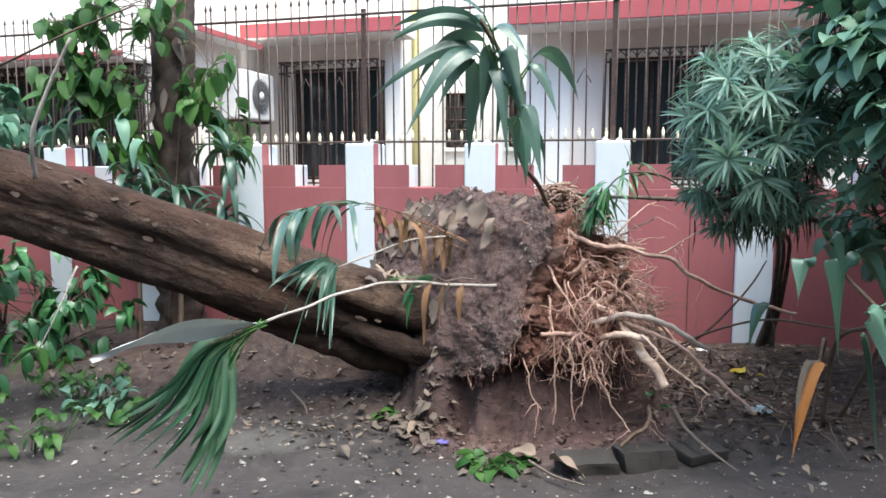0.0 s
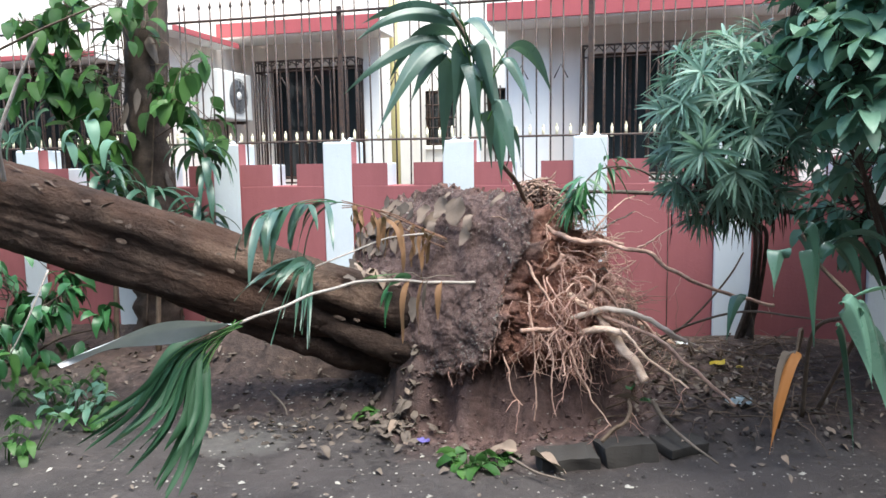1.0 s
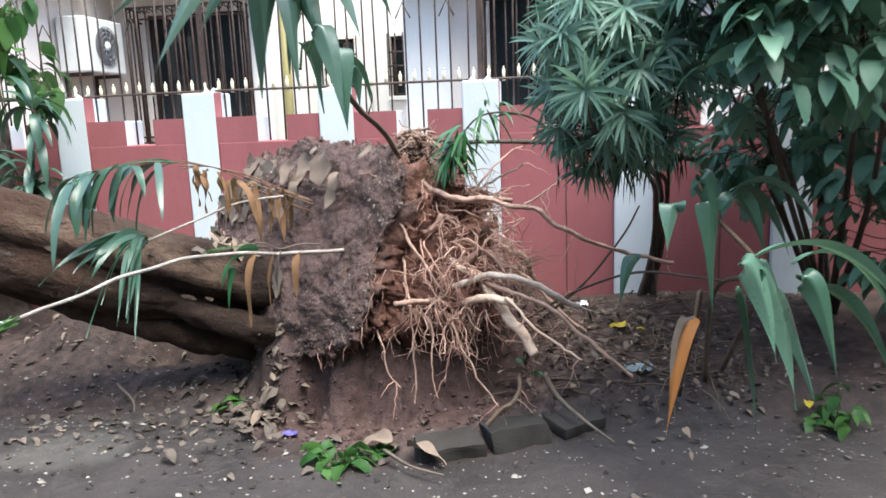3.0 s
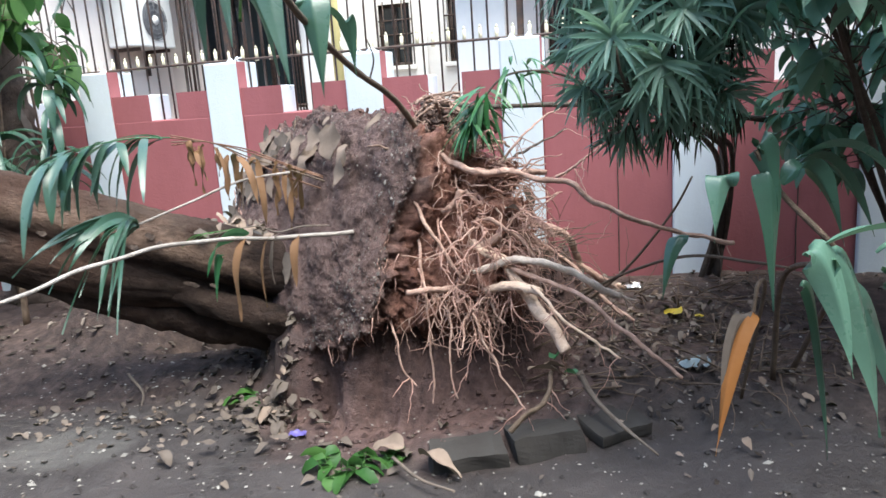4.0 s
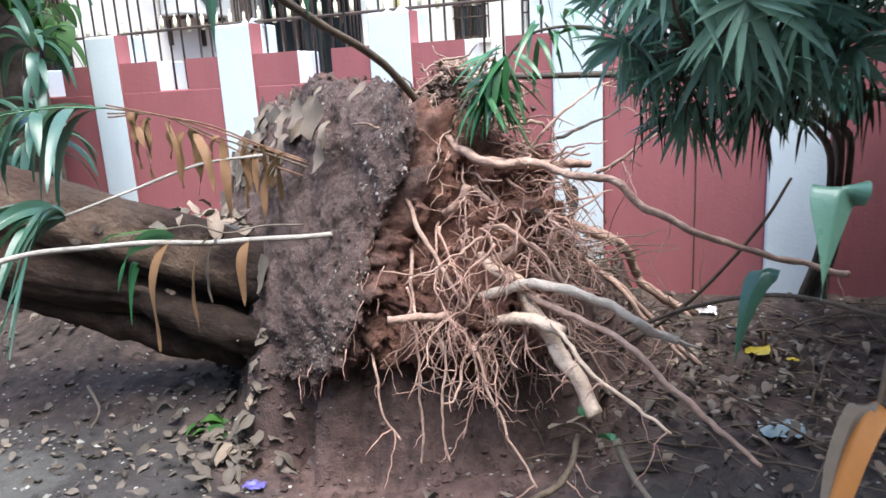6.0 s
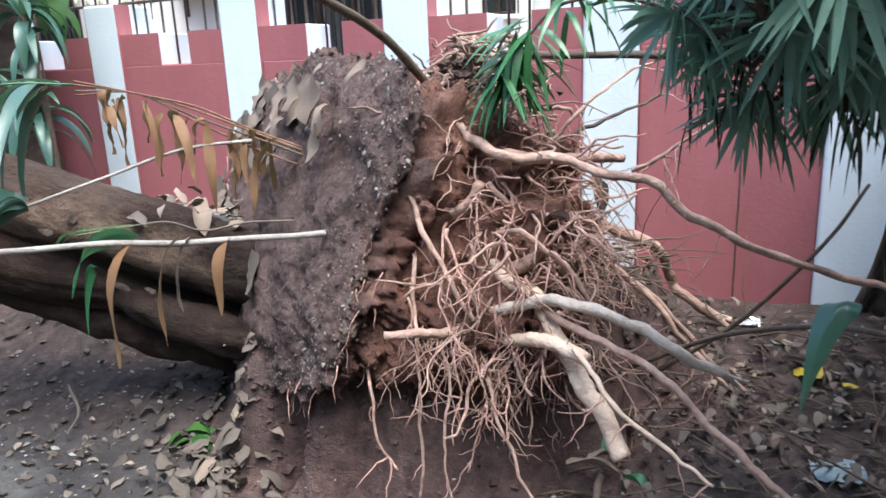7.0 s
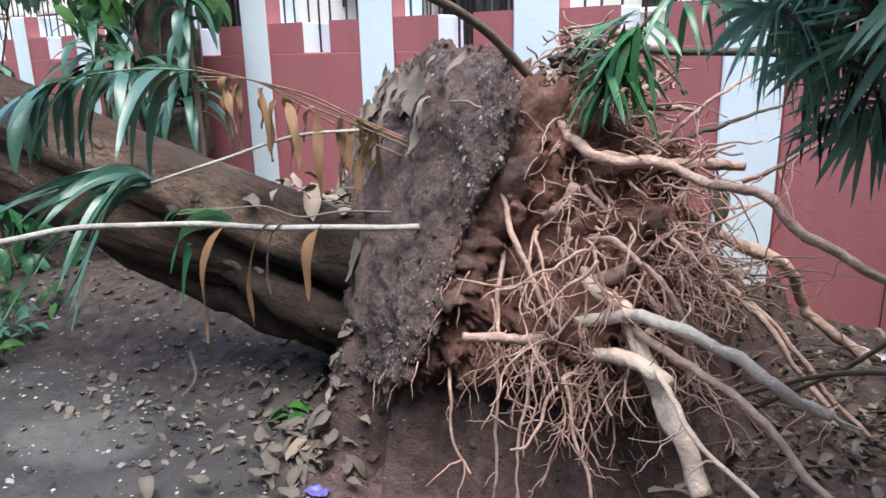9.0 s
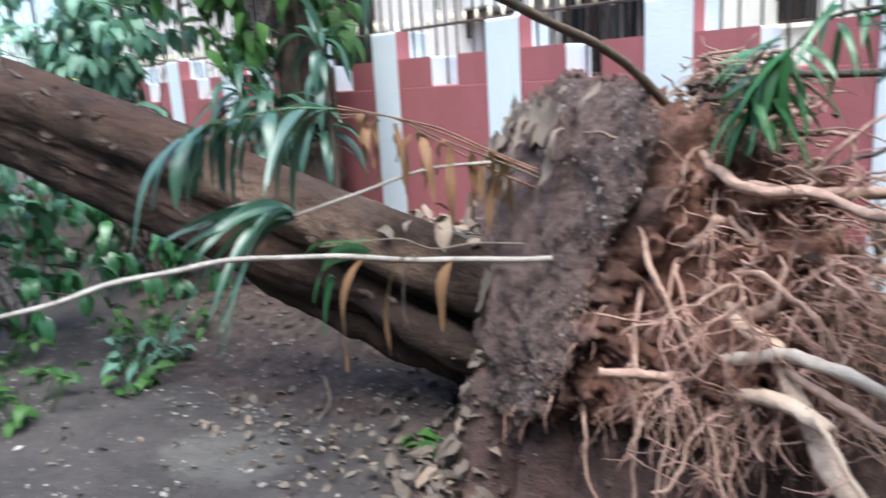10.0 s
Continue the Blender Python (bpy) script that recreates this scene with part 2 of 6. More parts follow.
def soil_mat():
    """Clod soil: grey-brown topsoil on the old ground face, red subsoil among the roots."""
    m, nt, b = material("root_plate_soil", 0.85, 0.25)
    v = coords(nt)
    sep = nt.nodes.new("ShaderNodeSeparateXYZ")
    nt.links.new(v, sep.inputs[0])
    mid, fine, big = nnoise(nt, v, 22, 8, 0.8), nnoise(nt, v, 110, 6, 0.8), nnoise(nt, v, 4, 4, 0.6)
    def clods(scale):
        n = nt.nodes.new("ShaderNodeTexVoronoi")
        n.inputs["Scale"].default_value = scale
        nt.links.new(v, n.inputs["Vector"])
        return n

    vo, vb = clods(48), clods(20)
    face = ramp(nt, math_(nt, "ADD", sep.outputs["X"], math_(nt, "MULTIPLY", big, 0.2)), [(0.0, (0, 0, 0)), (0.12, (1, 1, 1))])
    top = ramp(nt, mid, [(0.3, (0.080, 0.049, 0.045)), (0.5, (0.152, 0.099, 0.091)), (0.74, (0.24, 0.168, 0.154))])
    sub = ramp(nt, mid, [(0.3, (0.075, 0.033, 0.026)), (0.48, (0.25, 0.118, 0.088)), (0.74, (0.42, 0.222, 0.168))])
    col = mixc(nt, face, sub, top)
    col = mixc(nt, math_(nt, "MULTIPLY", ramp(nt, fine, [(0.60, (0, 0, 0)), (0.68, (1, 1, 1))]), 0.4), col, (0.19, 0.155, 0.135))
    col = mixc(nt, math_(nt, "MULTIPLY", ramp(nt, fine, [(0.34, (1, 1, 1)), (0.43, (0, 0, 0))]), 0.4), col, (0.03, 0.02, 0.018))
    sepc = nt.nodes.new("ShaderNodeSeparateColor")
    nt.links.new(vo.outputs["Color"], sepc.inputs[0])
    col = mixc(nt, 1.0, col, ramp(nt, sepc.outputs[0], [(0.0, (0.88, 0.87, 0.87)), (0.6, (1.0, 0.99, 0.98)), (1.0, (1.14, 1.13, 1.12))]), "MULTIPLY")
    nt.links.new(col, b.inputs["Base Color"])
    hgt = math_(nt, "ADD", math_(nt, "MULTIPLY", vo.outputs["Distance"], -0.4), math_(nt, "MULTIPLY", vb.outputs["Distance"], -0.4))
    bump(nt, b, math_(nt, "ADD", hgt, math_(nt, "ADD", math_(nt, "MULTIPLY", mid, 1.5), math_(nt, "MULTIPLY", fine, 1.2))), 1.0, 0.018)
    return m


M_SOIL = soil_mat()


def bark_mat():
    """Rough brown bark: long broken ridges, reddish bare patches, pale scuffs and dark damp stains."""
    m, nt, b = material("rough_brown_bark", 0.88, 0.2)
    v = coords(nt, (8.0, 13, 13))
    v2 = coords(nt, (1, 1, 1))
    v3 = coords(nt, (1, 1.35, 1.35))
    a, c, d = nnoise(nt, v, 2.2, 9, 0.72), nnoise(nt, v3, 1.3, 5, 0.6), nnoise(nt, v2, 55, 6, 0.75)
    e = nnoise(nt, v3, 6.0, 7, 0.7)
    col = ramp(nt, e, [(0.3, (0.013, 0.008, 0.0065)), (0.5, (0.036, 0.022, 0.017)), (0.72, (0.078, 0.053, 0.041))])
    col = mixc(nt, math_(nt, "MULTIPLY", ramp(nt, c, [(0.46, (0, 0, 0)), (0.6, (1, 1, 1))]), 0.5), col, (0.105, 0.057, 0.039))
    col = mixc(nt, math_(nt, "MULTIPLY", ramp(nt, a, [(0.3, (1, 1, 1)), (0.42, (0, 0, 0))]), 0.4), col, (0.016, 0.011, 0.009))
    col = mixc(nt, math_(nt, "MULTIPLY", ramp(nt, nnoise(nt, v2, 2.1, 6, 0.7), [(0.55, (0, 0, 0)), (0.66, (1, 1, 1))]), 0.4), col, (0.125, 0.092, 0.072))
    col = mixc(nt, math_(nt, "MULTIPLY", ramp(nt, d, [(0.6, (0, 0, 0)), (0.7, (1, 1, 1))]), 0.3), col, (0.13, 0.10, 0.085))
    sep = nt.nodes.new("ShaderNodeSeparateXYZ")
    nt.links.new(v2, sep.inputs[0])
    # pale scraped band along the upper side; its far cut-off paints in overhead shade
    edge = math_(nt, "MULTIPLY", math_(nt, "SUBTRACT", nnoise(nt, v3, 3.2, 6, 0.7), 0.5), 0.30)
    up = ramp(nt, math_(nt, "ADD", sep.outputs["Z"], edge), [(0.055, (0, 0, 0)), (0.085, (1, 1, 1)), (0.20, (1, 1, 1)), (0.25, (0, 0, 0))])
    along = ramp(nt, math_(nt, "MULTIPLY", math_(nt, "ADD", sep.outputs["X"], math_(nt, "MULTIPLY", edge, 3.0)), 0.4), [(0.12, (0, 0, 0)), (0.2, (1, 1, 1)), (0.44, (1, 1, 1)), (0.62, (0, 0, 0))])
    bare = math_(nt, "MULTIPLY", up, along)
    col = mixc(nt, math_(nt, "MULTIPLY", bare, 0.9), col, ramp(nt, a, [(0.3, (0.085, 0.053, 0.039)), (0.55, (0.19, 0.125, 0.092)), (0.75, (0.29, 0.205, 0.155))]))
    nt.links.new(col, b.inputs["Base Color"])
    bump(nt, b, math_(nt, "ADD", math_(nt, "ADD", math_(nt, "MULTIPLY", a, 1.6), e), math_(nt, "MULTIPLY", d, 0.6)), 1.0, 0.022)
    return m


M_BARK = bark_mat()


def wood(name, lo, hi, scale=25, rough=0.7):
    """Roots, twigs and stems: two tones, varied from piece to piece."""
    m, nt, b = material(name, rough, 0.3)
    v = place(nt)
    f = nnoise(nt, v, scale, 6, 0.7)
    col = ramp(nt, f, [(0.3, lo), (0.7, hi)])
    dirt = ramp(nt, nnoise(nt, v, 8, 5, 0.7), [(0.5, (0, 0, 0)), (0.68, (1, 1, 1))])
    col = mixc(nt, math_(nt, "MULTIPLY", dirt, 0.45), col, tuple(x * 0.35 for x in lo))
    r = island(nt)
    col = mixc(nt, math_(nt, "MULTIPLY", r, 0.28), col, tuple(x * 0.55 for x in lo))
    nt.links.new(col, b.inputs["Base Color"])
    bump(nt, b, math_(nt, "ADD", nnoise(nt, v, 90, 5, 0.7), nnoise(nt, v, 28, 5, 0.7)), 0.9, 0.008)
    return m


M_ROOT = wood("tan_root_bark", (0.32, 0.185, 0.142), (0.62, 0.425, 0.345), 22)
M_FINE = wood("fine_root", (0.33, 0.175, 0.138), (0.62, 0.395, 0.325), 30)
M_PALE = wood("peeled_root_wood", (0.62, 0.42, 0.31), (0.85, 0.65, 0.51), 18)
M_GREYROOT = wood("grey_root_bark", (0.47, 0.36, 0.295), (0.72, 0.62, 0.54), 18)
M_STICK = wood("pale_dry_stalk", (0.30, 0.255, 0.225), (0.50, 0.45, 0.41), 12)
M_OLDROOT = wood("weathered_root", (0.19, 0.115, 0.085), (0.46, 0.32, 0.25), 24)
M_BARKSCALE = wood("lifted_bark", (0.035, 0.023, 0.018), (0.14, 0.10, 0.08), 20, 0.9)
M_RUST = wood("dry_reddish_stalk", (0.15, 0.07, 0.045), (0.32, 0.19, 0.13), 18)
M_MOULD = wood("dark_leaf_mould", (0.045, 0.028, 0.022), (0.13, 0.085, 0.066), 30, 0.9)
M_DRYTWIG = wood("dry_brown_twig", (0.11, 0.085, 0.068), (0.24, 0.19, 0.155), 16)
M_TWIG = wood("dark_twig", (0.05, 0.038, 0.03), (0.12, 0.09, 0.07), 20)
M_STEM = wood("brown_plant_stem", (0.10, 0.07, 0.05), (0.2, 0.14, 0.1), 20)


def leafy(name, lo, hi, rough=0.38, spec=0.5, trans=0.12, per_object=False, sheen=0.0):
    m, nt, b = material(name, rough, spec)
    v = place(nt)
    r = obrandom(nt) if per_object else island(nt)
    f = nnoise(nt, v, 18, 4, 0.6)
    col = mixc(nt, r, lo, hi)
    col = mixc(nt, math_(nt, "MULTIPLY", f, 0.55), col, tuple(x * 0.6 for x in lo))
    brown = ramp(nt, nnoise(nt, v, 9, 5, 0.7), [(0.68, (0, 0, 0)), (0.78, (1, 1, 1))])
    col = mixc(nt, math_(nt, "MULTIPLY", brown, 0.35), col, (0.16, 0.11, 0.04))
    nt.links.new(col, b.inputs["Base Color"])
    nt.links.new(ramp(nt, f, [(0.3, (rough * 0.8,) * 3), (0.8, (min(rough * 1.4, 1),) * 3)]), b.inputs["Roughness"])
    b.inputs["Subsurface Weight"].default_value = 0.0
    b.inputs["Transmission Weight"].default_value = 0.0
    out = nt.nodes["Material Output"]
    tr = nt.nodes.new("ShaderNodeBsdfTranslucent")
    nt.links.new(mixc(nt, 0.5, col, (0.12, 0.22, 0.09)), tr.inputs["Color"])
    mx = nt.nodes.new("ShaderNodeMixShader")
    mx.inputs[0].default_value = trans
    nt.links.new(b.outputs[0], mx.inputs[1])
    nt.links.new(tr.outputs[0], mx.inputs[2])
    nt.links.new(mx.outputs[0], out.inputs["Surface"])
    bump(nt, b, nnoise(nt, v, 60, 3, 0.6), 0.25, 0.004)
    return m


M_STRAP = leafy("glossy_strap_leaf", (0.026, 0.07, 0.046), (0.075, 0.15, 0.10), 0.32, 0.55, 0.2)
M_SAPLEAF = leafy("drooping_sapling_leaf", (0.036, 0.080, 0.060), (0.105, 0.18, 0.14), 0.32, 0.6, 0.24)
M_GLOSSY = leafy("broad_glossy_strap_leaf", (0.07, 0.155, 0.11), (0.17, 0.29, 0.22), 0.3, 0.6, 0.28)
M_FRESHSTRAP = leafy("fresh_strap_leaf", (0.03, 0.12, 0.045), (0.06, 0.19, 0.075), 0.35, 0.5, 0.25)
M_FANLEAF = leafy("dark_fan_leaf", (0.010, 0.034, 0.016), (0.032, 0.085, 0.040), 0.5, 0.2, 0.10)
M_SPIKE = leafy("narrow_shrub_leaf", (0.15, 0.28, 0.215), (0.33, 0.48, 0.40), 0.40, 0.45, 0.45)
M_BROAD = leafy("broad_shrub_leaf", (0.095, 0.21, 0.14), (0.235, 0.39, 0.28), 0.45, 0.4, 0.3)
M_FRESH = leafy("fresh_green_leaf", (0.028, 0.090, 0.018), (0.090, 0.19, 0.042), 0.5, 0.35, 0.3)
M_GREYLEAF = leafy("silvery_leaf_underside", (0.50, 0.51, 0.52), (0.64, 0.64, 0.64), 0.5, 0.4, 0.1)
M_ORANGE = leafy("dry_orange_leaf", (0.14, 0.062, 0.028), (0.32, 0.185, 0.10), 0.7, 0.3, 0.2)
M_BRIGHTORANGE = leafy("bright_orange_dry_leaf", (0.30, 0.11, 0.03), (0.46, 0.20, 0.06), 0.6, 0.3, 0.3)
M_DEAD = leafy("dead_leaf", (0.035, 0.025, 0.02), (0.23, 0.185, 0.155), 0.75, 0.2, 0.05)
M_FLAKE = leafy("pale_flakes", (0.16, 0.145, 0.13), (0.42, 0.39, 0.35), 0.8, 0.2, 0.0)
# spray's own green; on the low bushes its dark tone stands in for shade
M_SPRAY = leafy("spray_and_shaded_bush_leaf", (0.02, 0.085, 0.028), (0.06, 0.18, 0.06), 0.36, 0.55)
M_TAN = leafy("pale_tan_leaf", (0.14, 0.095, 0.07), (0.36, 0.28, 0.225), 0.75, 0.2, 0.05)
M_CHIP = leafy("soil_chip", (0.12, 0.10, 0.09), (0.40, 0.35, 0.31), 0.85, 0.2, 0.0)
M_YELLEAF = leafy("yellow_leaf", (0.5, 0.36, 0.03), (0.6, 0.45, 0.05), 0.5, 0.4, 0.15)
M_KERB = painted("grey_kerb_concrete", (0.044, 0.039, 0.036), (0.024, 0.018, 0.015), 0.9, 0.6)
M_PATCH = painted("worn_concrete", (0.05, 0.047, 0.046), (0.03, 0.026, 0.024), 0.9, 0.6)
M_PAPER, _nt, _b = material("pale_blue_scrap", 0.6, 0.3)
_nt.links.new(ramp(_nt, nnoise(_nt, place(_nt), 25), [(0.3, (0.2, 0.25, 0.27)), (0.8, (0.34, 0.40, 0.42))]), _b.inputs["Base Color"])
M_FOIL, _nt, _b = material("crumpled_foil", 0.3, 0.5)
_b.inputs["Base Color"].default_value = (0.75, 0.75, 0.75, 1)
_b.inputs["Metallic"].default_value = 0.6
M_WRAP, _nt, _b = material("violet_wrapper", 0.4, 0.5)
_b.inputs["Base Color"].default_value = (0.10, 0.08, 0.26, 1)


# ---- ground ----
def smooth(a, b, x):
    t = min(max((x - a) / (b - a), 0.0), 1.0)
    return t * t * (3 - 2 * t)


def H(x, y):
    """Height of the ground."""
    w = WALL_INV @ Vector((x, y, 0))
    near = math.exp(-((x / 9) ** 2 + ((y - 3) / 9) ** 2))
    h = 0.10 * smooth(-1.5, -1.15, w.y) + (0.03 + 0.022 * (w.x + 2.5 if w.x > -2.5 else 0)) * smooth(-1.2, 0.0, w.y) * (1 if w.x < 3.5 else 1)
    h = min(h, 0.26)
    r = math.sqrt(((x - 0.55) / 0.80) ** 2 + ((y - 4.44) / 0.64) ** 2) + 0.18 * noise.noise(Vector((x, y, 0)) * 4.5)
    h += 0.40 * smooth(1.10, 0.80, r)
    h += 0.07 * smooth(3.44, 3.56, y - 0.16 * (x - 0.8)) * smooth(0.35, 0.6, x) * smooth(1.75, 1.3, x) * smooth(4.5, 4.0, y)
    h += 0.08 * math.exp(-(((x - 1.55) / 0.5) ** 2 + ((y - 4.3) / 0.5) ** 2))
    h += 0.44 * math.exp(-(((x + 0.70) / 0.85) ** 4 + ((y - 5.10) / 0.20) ** 2))
    h -= 0.26 * math.exp(-(((x + 0.45) / 0.45) ** 4 + ((y - 4.84) / 0.12) ** 4))
    steep = smooth(1.15, 1.0, r) * smooth(0.7, 0.85, r)
    h += steep * (0.08 * noise.noise(Vector((x * 9, y * 3, 1))) + 0.05 * noise.noise(Vector((x * 20, y * 8, 2))) + 0.022 * noise.noise(Vector((x * 44, y * 30, 3))))
    h -= 0.10 * steep * smooth(0.16, 0.02, abs(noise.noise(Vector((x * 6.5, y * 1.6, 5)))))
    k = 0.25 + 0.75 * smooth(-1.9, -1.0, w.y)
    p = Vector((x, y, 0))
    h += near * (0.035 * k * noise.noise(p * 2.3) + 0.018 * k * noise.noise(p * 7) + 0.008 * k * noise.noise(p * 21))
    return h


def lines(lo, hi, step, far):
    a = list(np.arange(lo, hi + step / 2, step))
    d, s = step, hi
    while s < far:
        d *= 1.5
        s += d
        a.append(s)
    d, s = step, lo
    while s > -far:
        d *= 1.5
        s -= d
        a.insert(0, s)
    return a


def build_ground():
    xs, ys = lines(-3.6, 3.2, 0.022, 400), lines(2.4, 5.8, 0.022, 400)
    mb = MB()
    nx = len(xs)
    mb.v = [(x, y, H(x, y)) for y in ys for x in xs]
    mb.f = [(j * nx + i, j * nx + i + 1, (j + 1) * nx + i + 1, (j + 1) * nx + i) for j in range(len(ys) - 1) for i in range(nx - 1)]
    mb.m = [0] * len(mb.f)
    tagged(part("ground", mb, M_GROUND), "dark damp asphalt road edge with brown soil bed behind", "ground", kind="structure")


build_ground()

# unseen plain walls behind and beside the camera, added to block low sky light
M_BLOCKER = painted("dull_blocker_wall", (0.16, 0.17, 0.13), (0.08, 0.085, 0.06), 0.9, 0.5)
for nm, x0, y0, x1, y1, zz in (("wall_blocker_opposite", -16, -7.3, 16, -7.0, 9.5), ("wall_blocker_end", 13, -7.0, 13.3, 9.0, 7.0), ("wall_blocker_start", -16.3, -7.0, -16, 12.0, 7.0)):
    mb = MB()
    mb.box(x0, y0, -0.05, x1, y1, zz)
    tagged(part(nm, mb, M_BLOCKER, smooth=False), "unseen plain wall added to block low sky light", "wall", kind="structure")

# ---- compound wall ----
BAY, PIL, DEEP = 0.96, 0.238, 0.27
Z_PIL, Z_MER, Z_NOTCH = 1.65, 1.487, 1.318
wall = tagged(new("wall_compound"), "red and white painted crenellated masonry boundary wall", "wall", kind="structure")
wall.matrix_basis = WALL


def pillar_mesh():
    mb = MB()
    x1, h = PIL, DEEP * 0.42
    # front, top, left and back white; right side red towards the front, white behind
    v = [(0, 0, 0), (x1, 0, 0), (x1, h, 0), (x1, DEEP, 0), (0, DEEP, 0), (0, 0, Z_PIL), (x1, 0, Z_PIL), (x1, h, Z_PIL), (x1, DEEP, Z_PIL), (0, DEEP, Z_PIL)]
    mb.add(v, [(0, 1, 6, 5), (5, 6, 7, 8, 9), (2, 3, 8, 7), (3, 4, 9, 8), (4, 0, 5, 9)], 0)
    mb.add(v, [(1, 2, 7, 6)], 1)
    return mb.make("pillar", [M_WHITE, M_RED], False)


def panel_mesh():
    mb = MB()
    y0, y1 = 0.018, DEEP - 0.02
    L = BAY - PIL
    a, b = 0.285, 0.492
    mb.box(0, y0, 0, L, y1, Z_NOTCH, 0)
    for x0, x1 in ((0, a), (b, L)):
        z0, z1 = Z_NOTCH - 0.002, Z_MER
        v = [(x0, y0 + 0.001, z0), (x1, y0 + 0.001, z0), (x1, y1 - 0.001, z0), (x0, y1 - 0.001, z0), (x0, y0 + 0.001, z1), (x1, y0 + 0.001, z1), (x1, y1 - 0.001, z1), (x0, y1 - 0.001, z1)]
        mb.add(v, [(0, 1, 5, 4)], 0)
        mb.add(v, [(4, 5, 6, 7), (1, 2, 6, 5), (2, 3, 7, 6), (3, 0, 4, 7)], 1)
    return mb.make("wall_panel", [M_RED, M_WHITE], False)


PM, QM = pillar_mesh(), panel_mesh()
for k in range(-9, 8):
    dz = random.uniform(-0.008, 0.008)
    p = part("pillar", PM, None, wall, "white-painted pillar", m=Matrix.Translation((k * BAY, random.uniform(-0.006, 0.006), dz)))
    bevel(p, 0.012)
    q = part("wall_panel", QM, None, wall, "red-painted panel with two merlons", m=Matrix.Translation((k * BAY + PIL, 0, dz * 0.5)))
    bevel(q, 0.009)
# vertical joint in the panels and mortar lumps on the pillars
mb = MB()
for k in (0, 2, 3):
    x = k * BAY + PIL + 0.42
    mb.tube([(x + 0.004 * noise.noise(Vector((k, z, 0)) * 5), 0.017, z) for z in np.arange(0.1, 1.3, 0.08)], 0.0035, 5)
part("joint", mb, M_TWIG, wall, "dark vertical crack in the paint")
for k in range(-6, 6):
    mb = MB()
    for j in range(3):
        x, y = k * BAY + random.uniform(0.05, 0.19), 0.135 + random.uniform(-0.03, 0.03)
        mb.tube([(x - 0.03, y, Z_PIL - 0.004), (x, y, Z_PIL + random.uniform(0.014, 0.03)), (x + 0.03, y, Z_PIL - 0.004)], [0.012, 0.014, 0.012], 6, 0, 0.4, k)
    part("mortar_lump", mb, M_WHITE, wall)

# ---- iron fence on the wall ----
fence = tagged(new("fence"), "thin dark iron bar fence with spear tips on the wall", "fence", kind="structure")
fence.matrix_basis = WALL
FD = 0.15
S0, S1 = -8.6, 7.0


def bar_mesh(z0, z1, r, tip, mats):
    mb = MB()
    mb.tube([(0, 0, z0), (0, 0, z1)], r, 6, 0)
    n = len(mb.v)
    w = r * 2.3
    mb.add([(0, 0, z1 + tip), (w, 0, z1 + tip * 0.3), (0, r, z1 + tip * 0.3), (-w, 0, z1 + tip * 0.3), (0, -r, z1 + tip * 0.3), (0, 0, z1 - 0.005)],
           [(0, 1, 2), (0, 2, 3), (0, 3, 4), (0, 4, 1), (5, 2, 1), (5, 3, 2), (5, 4, 3), (5, 1, 4)], 1 if len(mats) > 1 else 0)
    return mb.make("bar", mats)


TALL = bar_mesh(1.25, 2.74, 0.0065, 0.075, [M_IRON])
sm = MB()
sm.tube([(0, 0, 1.66), (0, 0, 1.735)], [0.012, 0.011], 6)
sm.tube([(0, 0, 1.735), (0, 0, 1.755)], [0.011, 0.002], 6)
TIPM = sm.make("tip", [M_TIP])
i, s = 0, S0
while s < S1:
    part("bar", TALL, None, fence, m=Matrix.Translation((s, FD, 0)) @ Matrix.Rotation(radians(random.uniform(-0.6, 0.6)), 4, "Y"))
    if -5 < s < 5:
        part("spike", TIPM, None, fence, "cream-painted short spike", m=Matrix.Translation((s + 0.048, FD, random.uniform(-0.01, 0.008))))
    s += 0.0985
    i += 1
for z, r in ((1.668, 0.009), (2.655, 0.011)):
    mb = MB()
    mb.tube([(x, FD - 0.012, z + 0.006 * noise.noise(Vector((x, z, 0)))) for x in np.arange(S0, S1, 0.25)], r, 6)
    part("rail", mb, M_IRON, fence)
mb = MB()
mb.box(-0.016, -0.016, 1.3, 0.016, 0.016, 2.7)
POST = mb.make("post", [M_IRON], False)
for k in range(-8, 8, 2):
    part("post", POST, None, fence, m=Matrix.Translation((k * BAY + 0.11, FD + 0.01, 0)))
mb = MB()
mb.tube([(-0.05, 0, 2.08), (0, 0, 2.18), (0.05, 0, 2.08)], 0.005, 5)
VM = mb.make("brace", [M_IRON])
for k in range(-8, 8):
    part("brace", VM, None, fence, m=Matrix.Translation((k * BAY + 0.86, FD, 0)))
    part("brace", VM, None, fence, m=Matrix.Translation((k * BAY - 0.59 + 0.2, FD, 0)))


# ---- building behind the wall ----
house = tagged(new("apartment_building"), "pale plastered building with red-edged sunshades and caged windows", "building", kind="structure")
house.matrix_basis = WALL


def face_with_holes(name, x0, x1, z0, z1, y, t, holes, mat, label=""):
    """A wall of thickness t at depth y with real openings."""
    xs = sorted({x0, x1, *[h[0] for h in holes], *[h[1] for h in holes]})
    zs = sorted({z0, z1, *[h[2] for h in holes], *[h[3] for h in holes]})
    mb = MB()
    for a, b in zip(xs, xs[1:]):
        for c, d in zip(zs, zs[1:]):
            if not any(h[0] <= (a + b) / 2 <= h[1] and h[2] <= (c + d) / 2 <= h[3] for h in holes):
                mb.box(a, y, c, b, y + t, d)
    return part(name, mb, mat, house, label, False)


WING, RECESS = 4.3, 7.0
LW = (-2.62, -1.25, 1.30, 2.86)
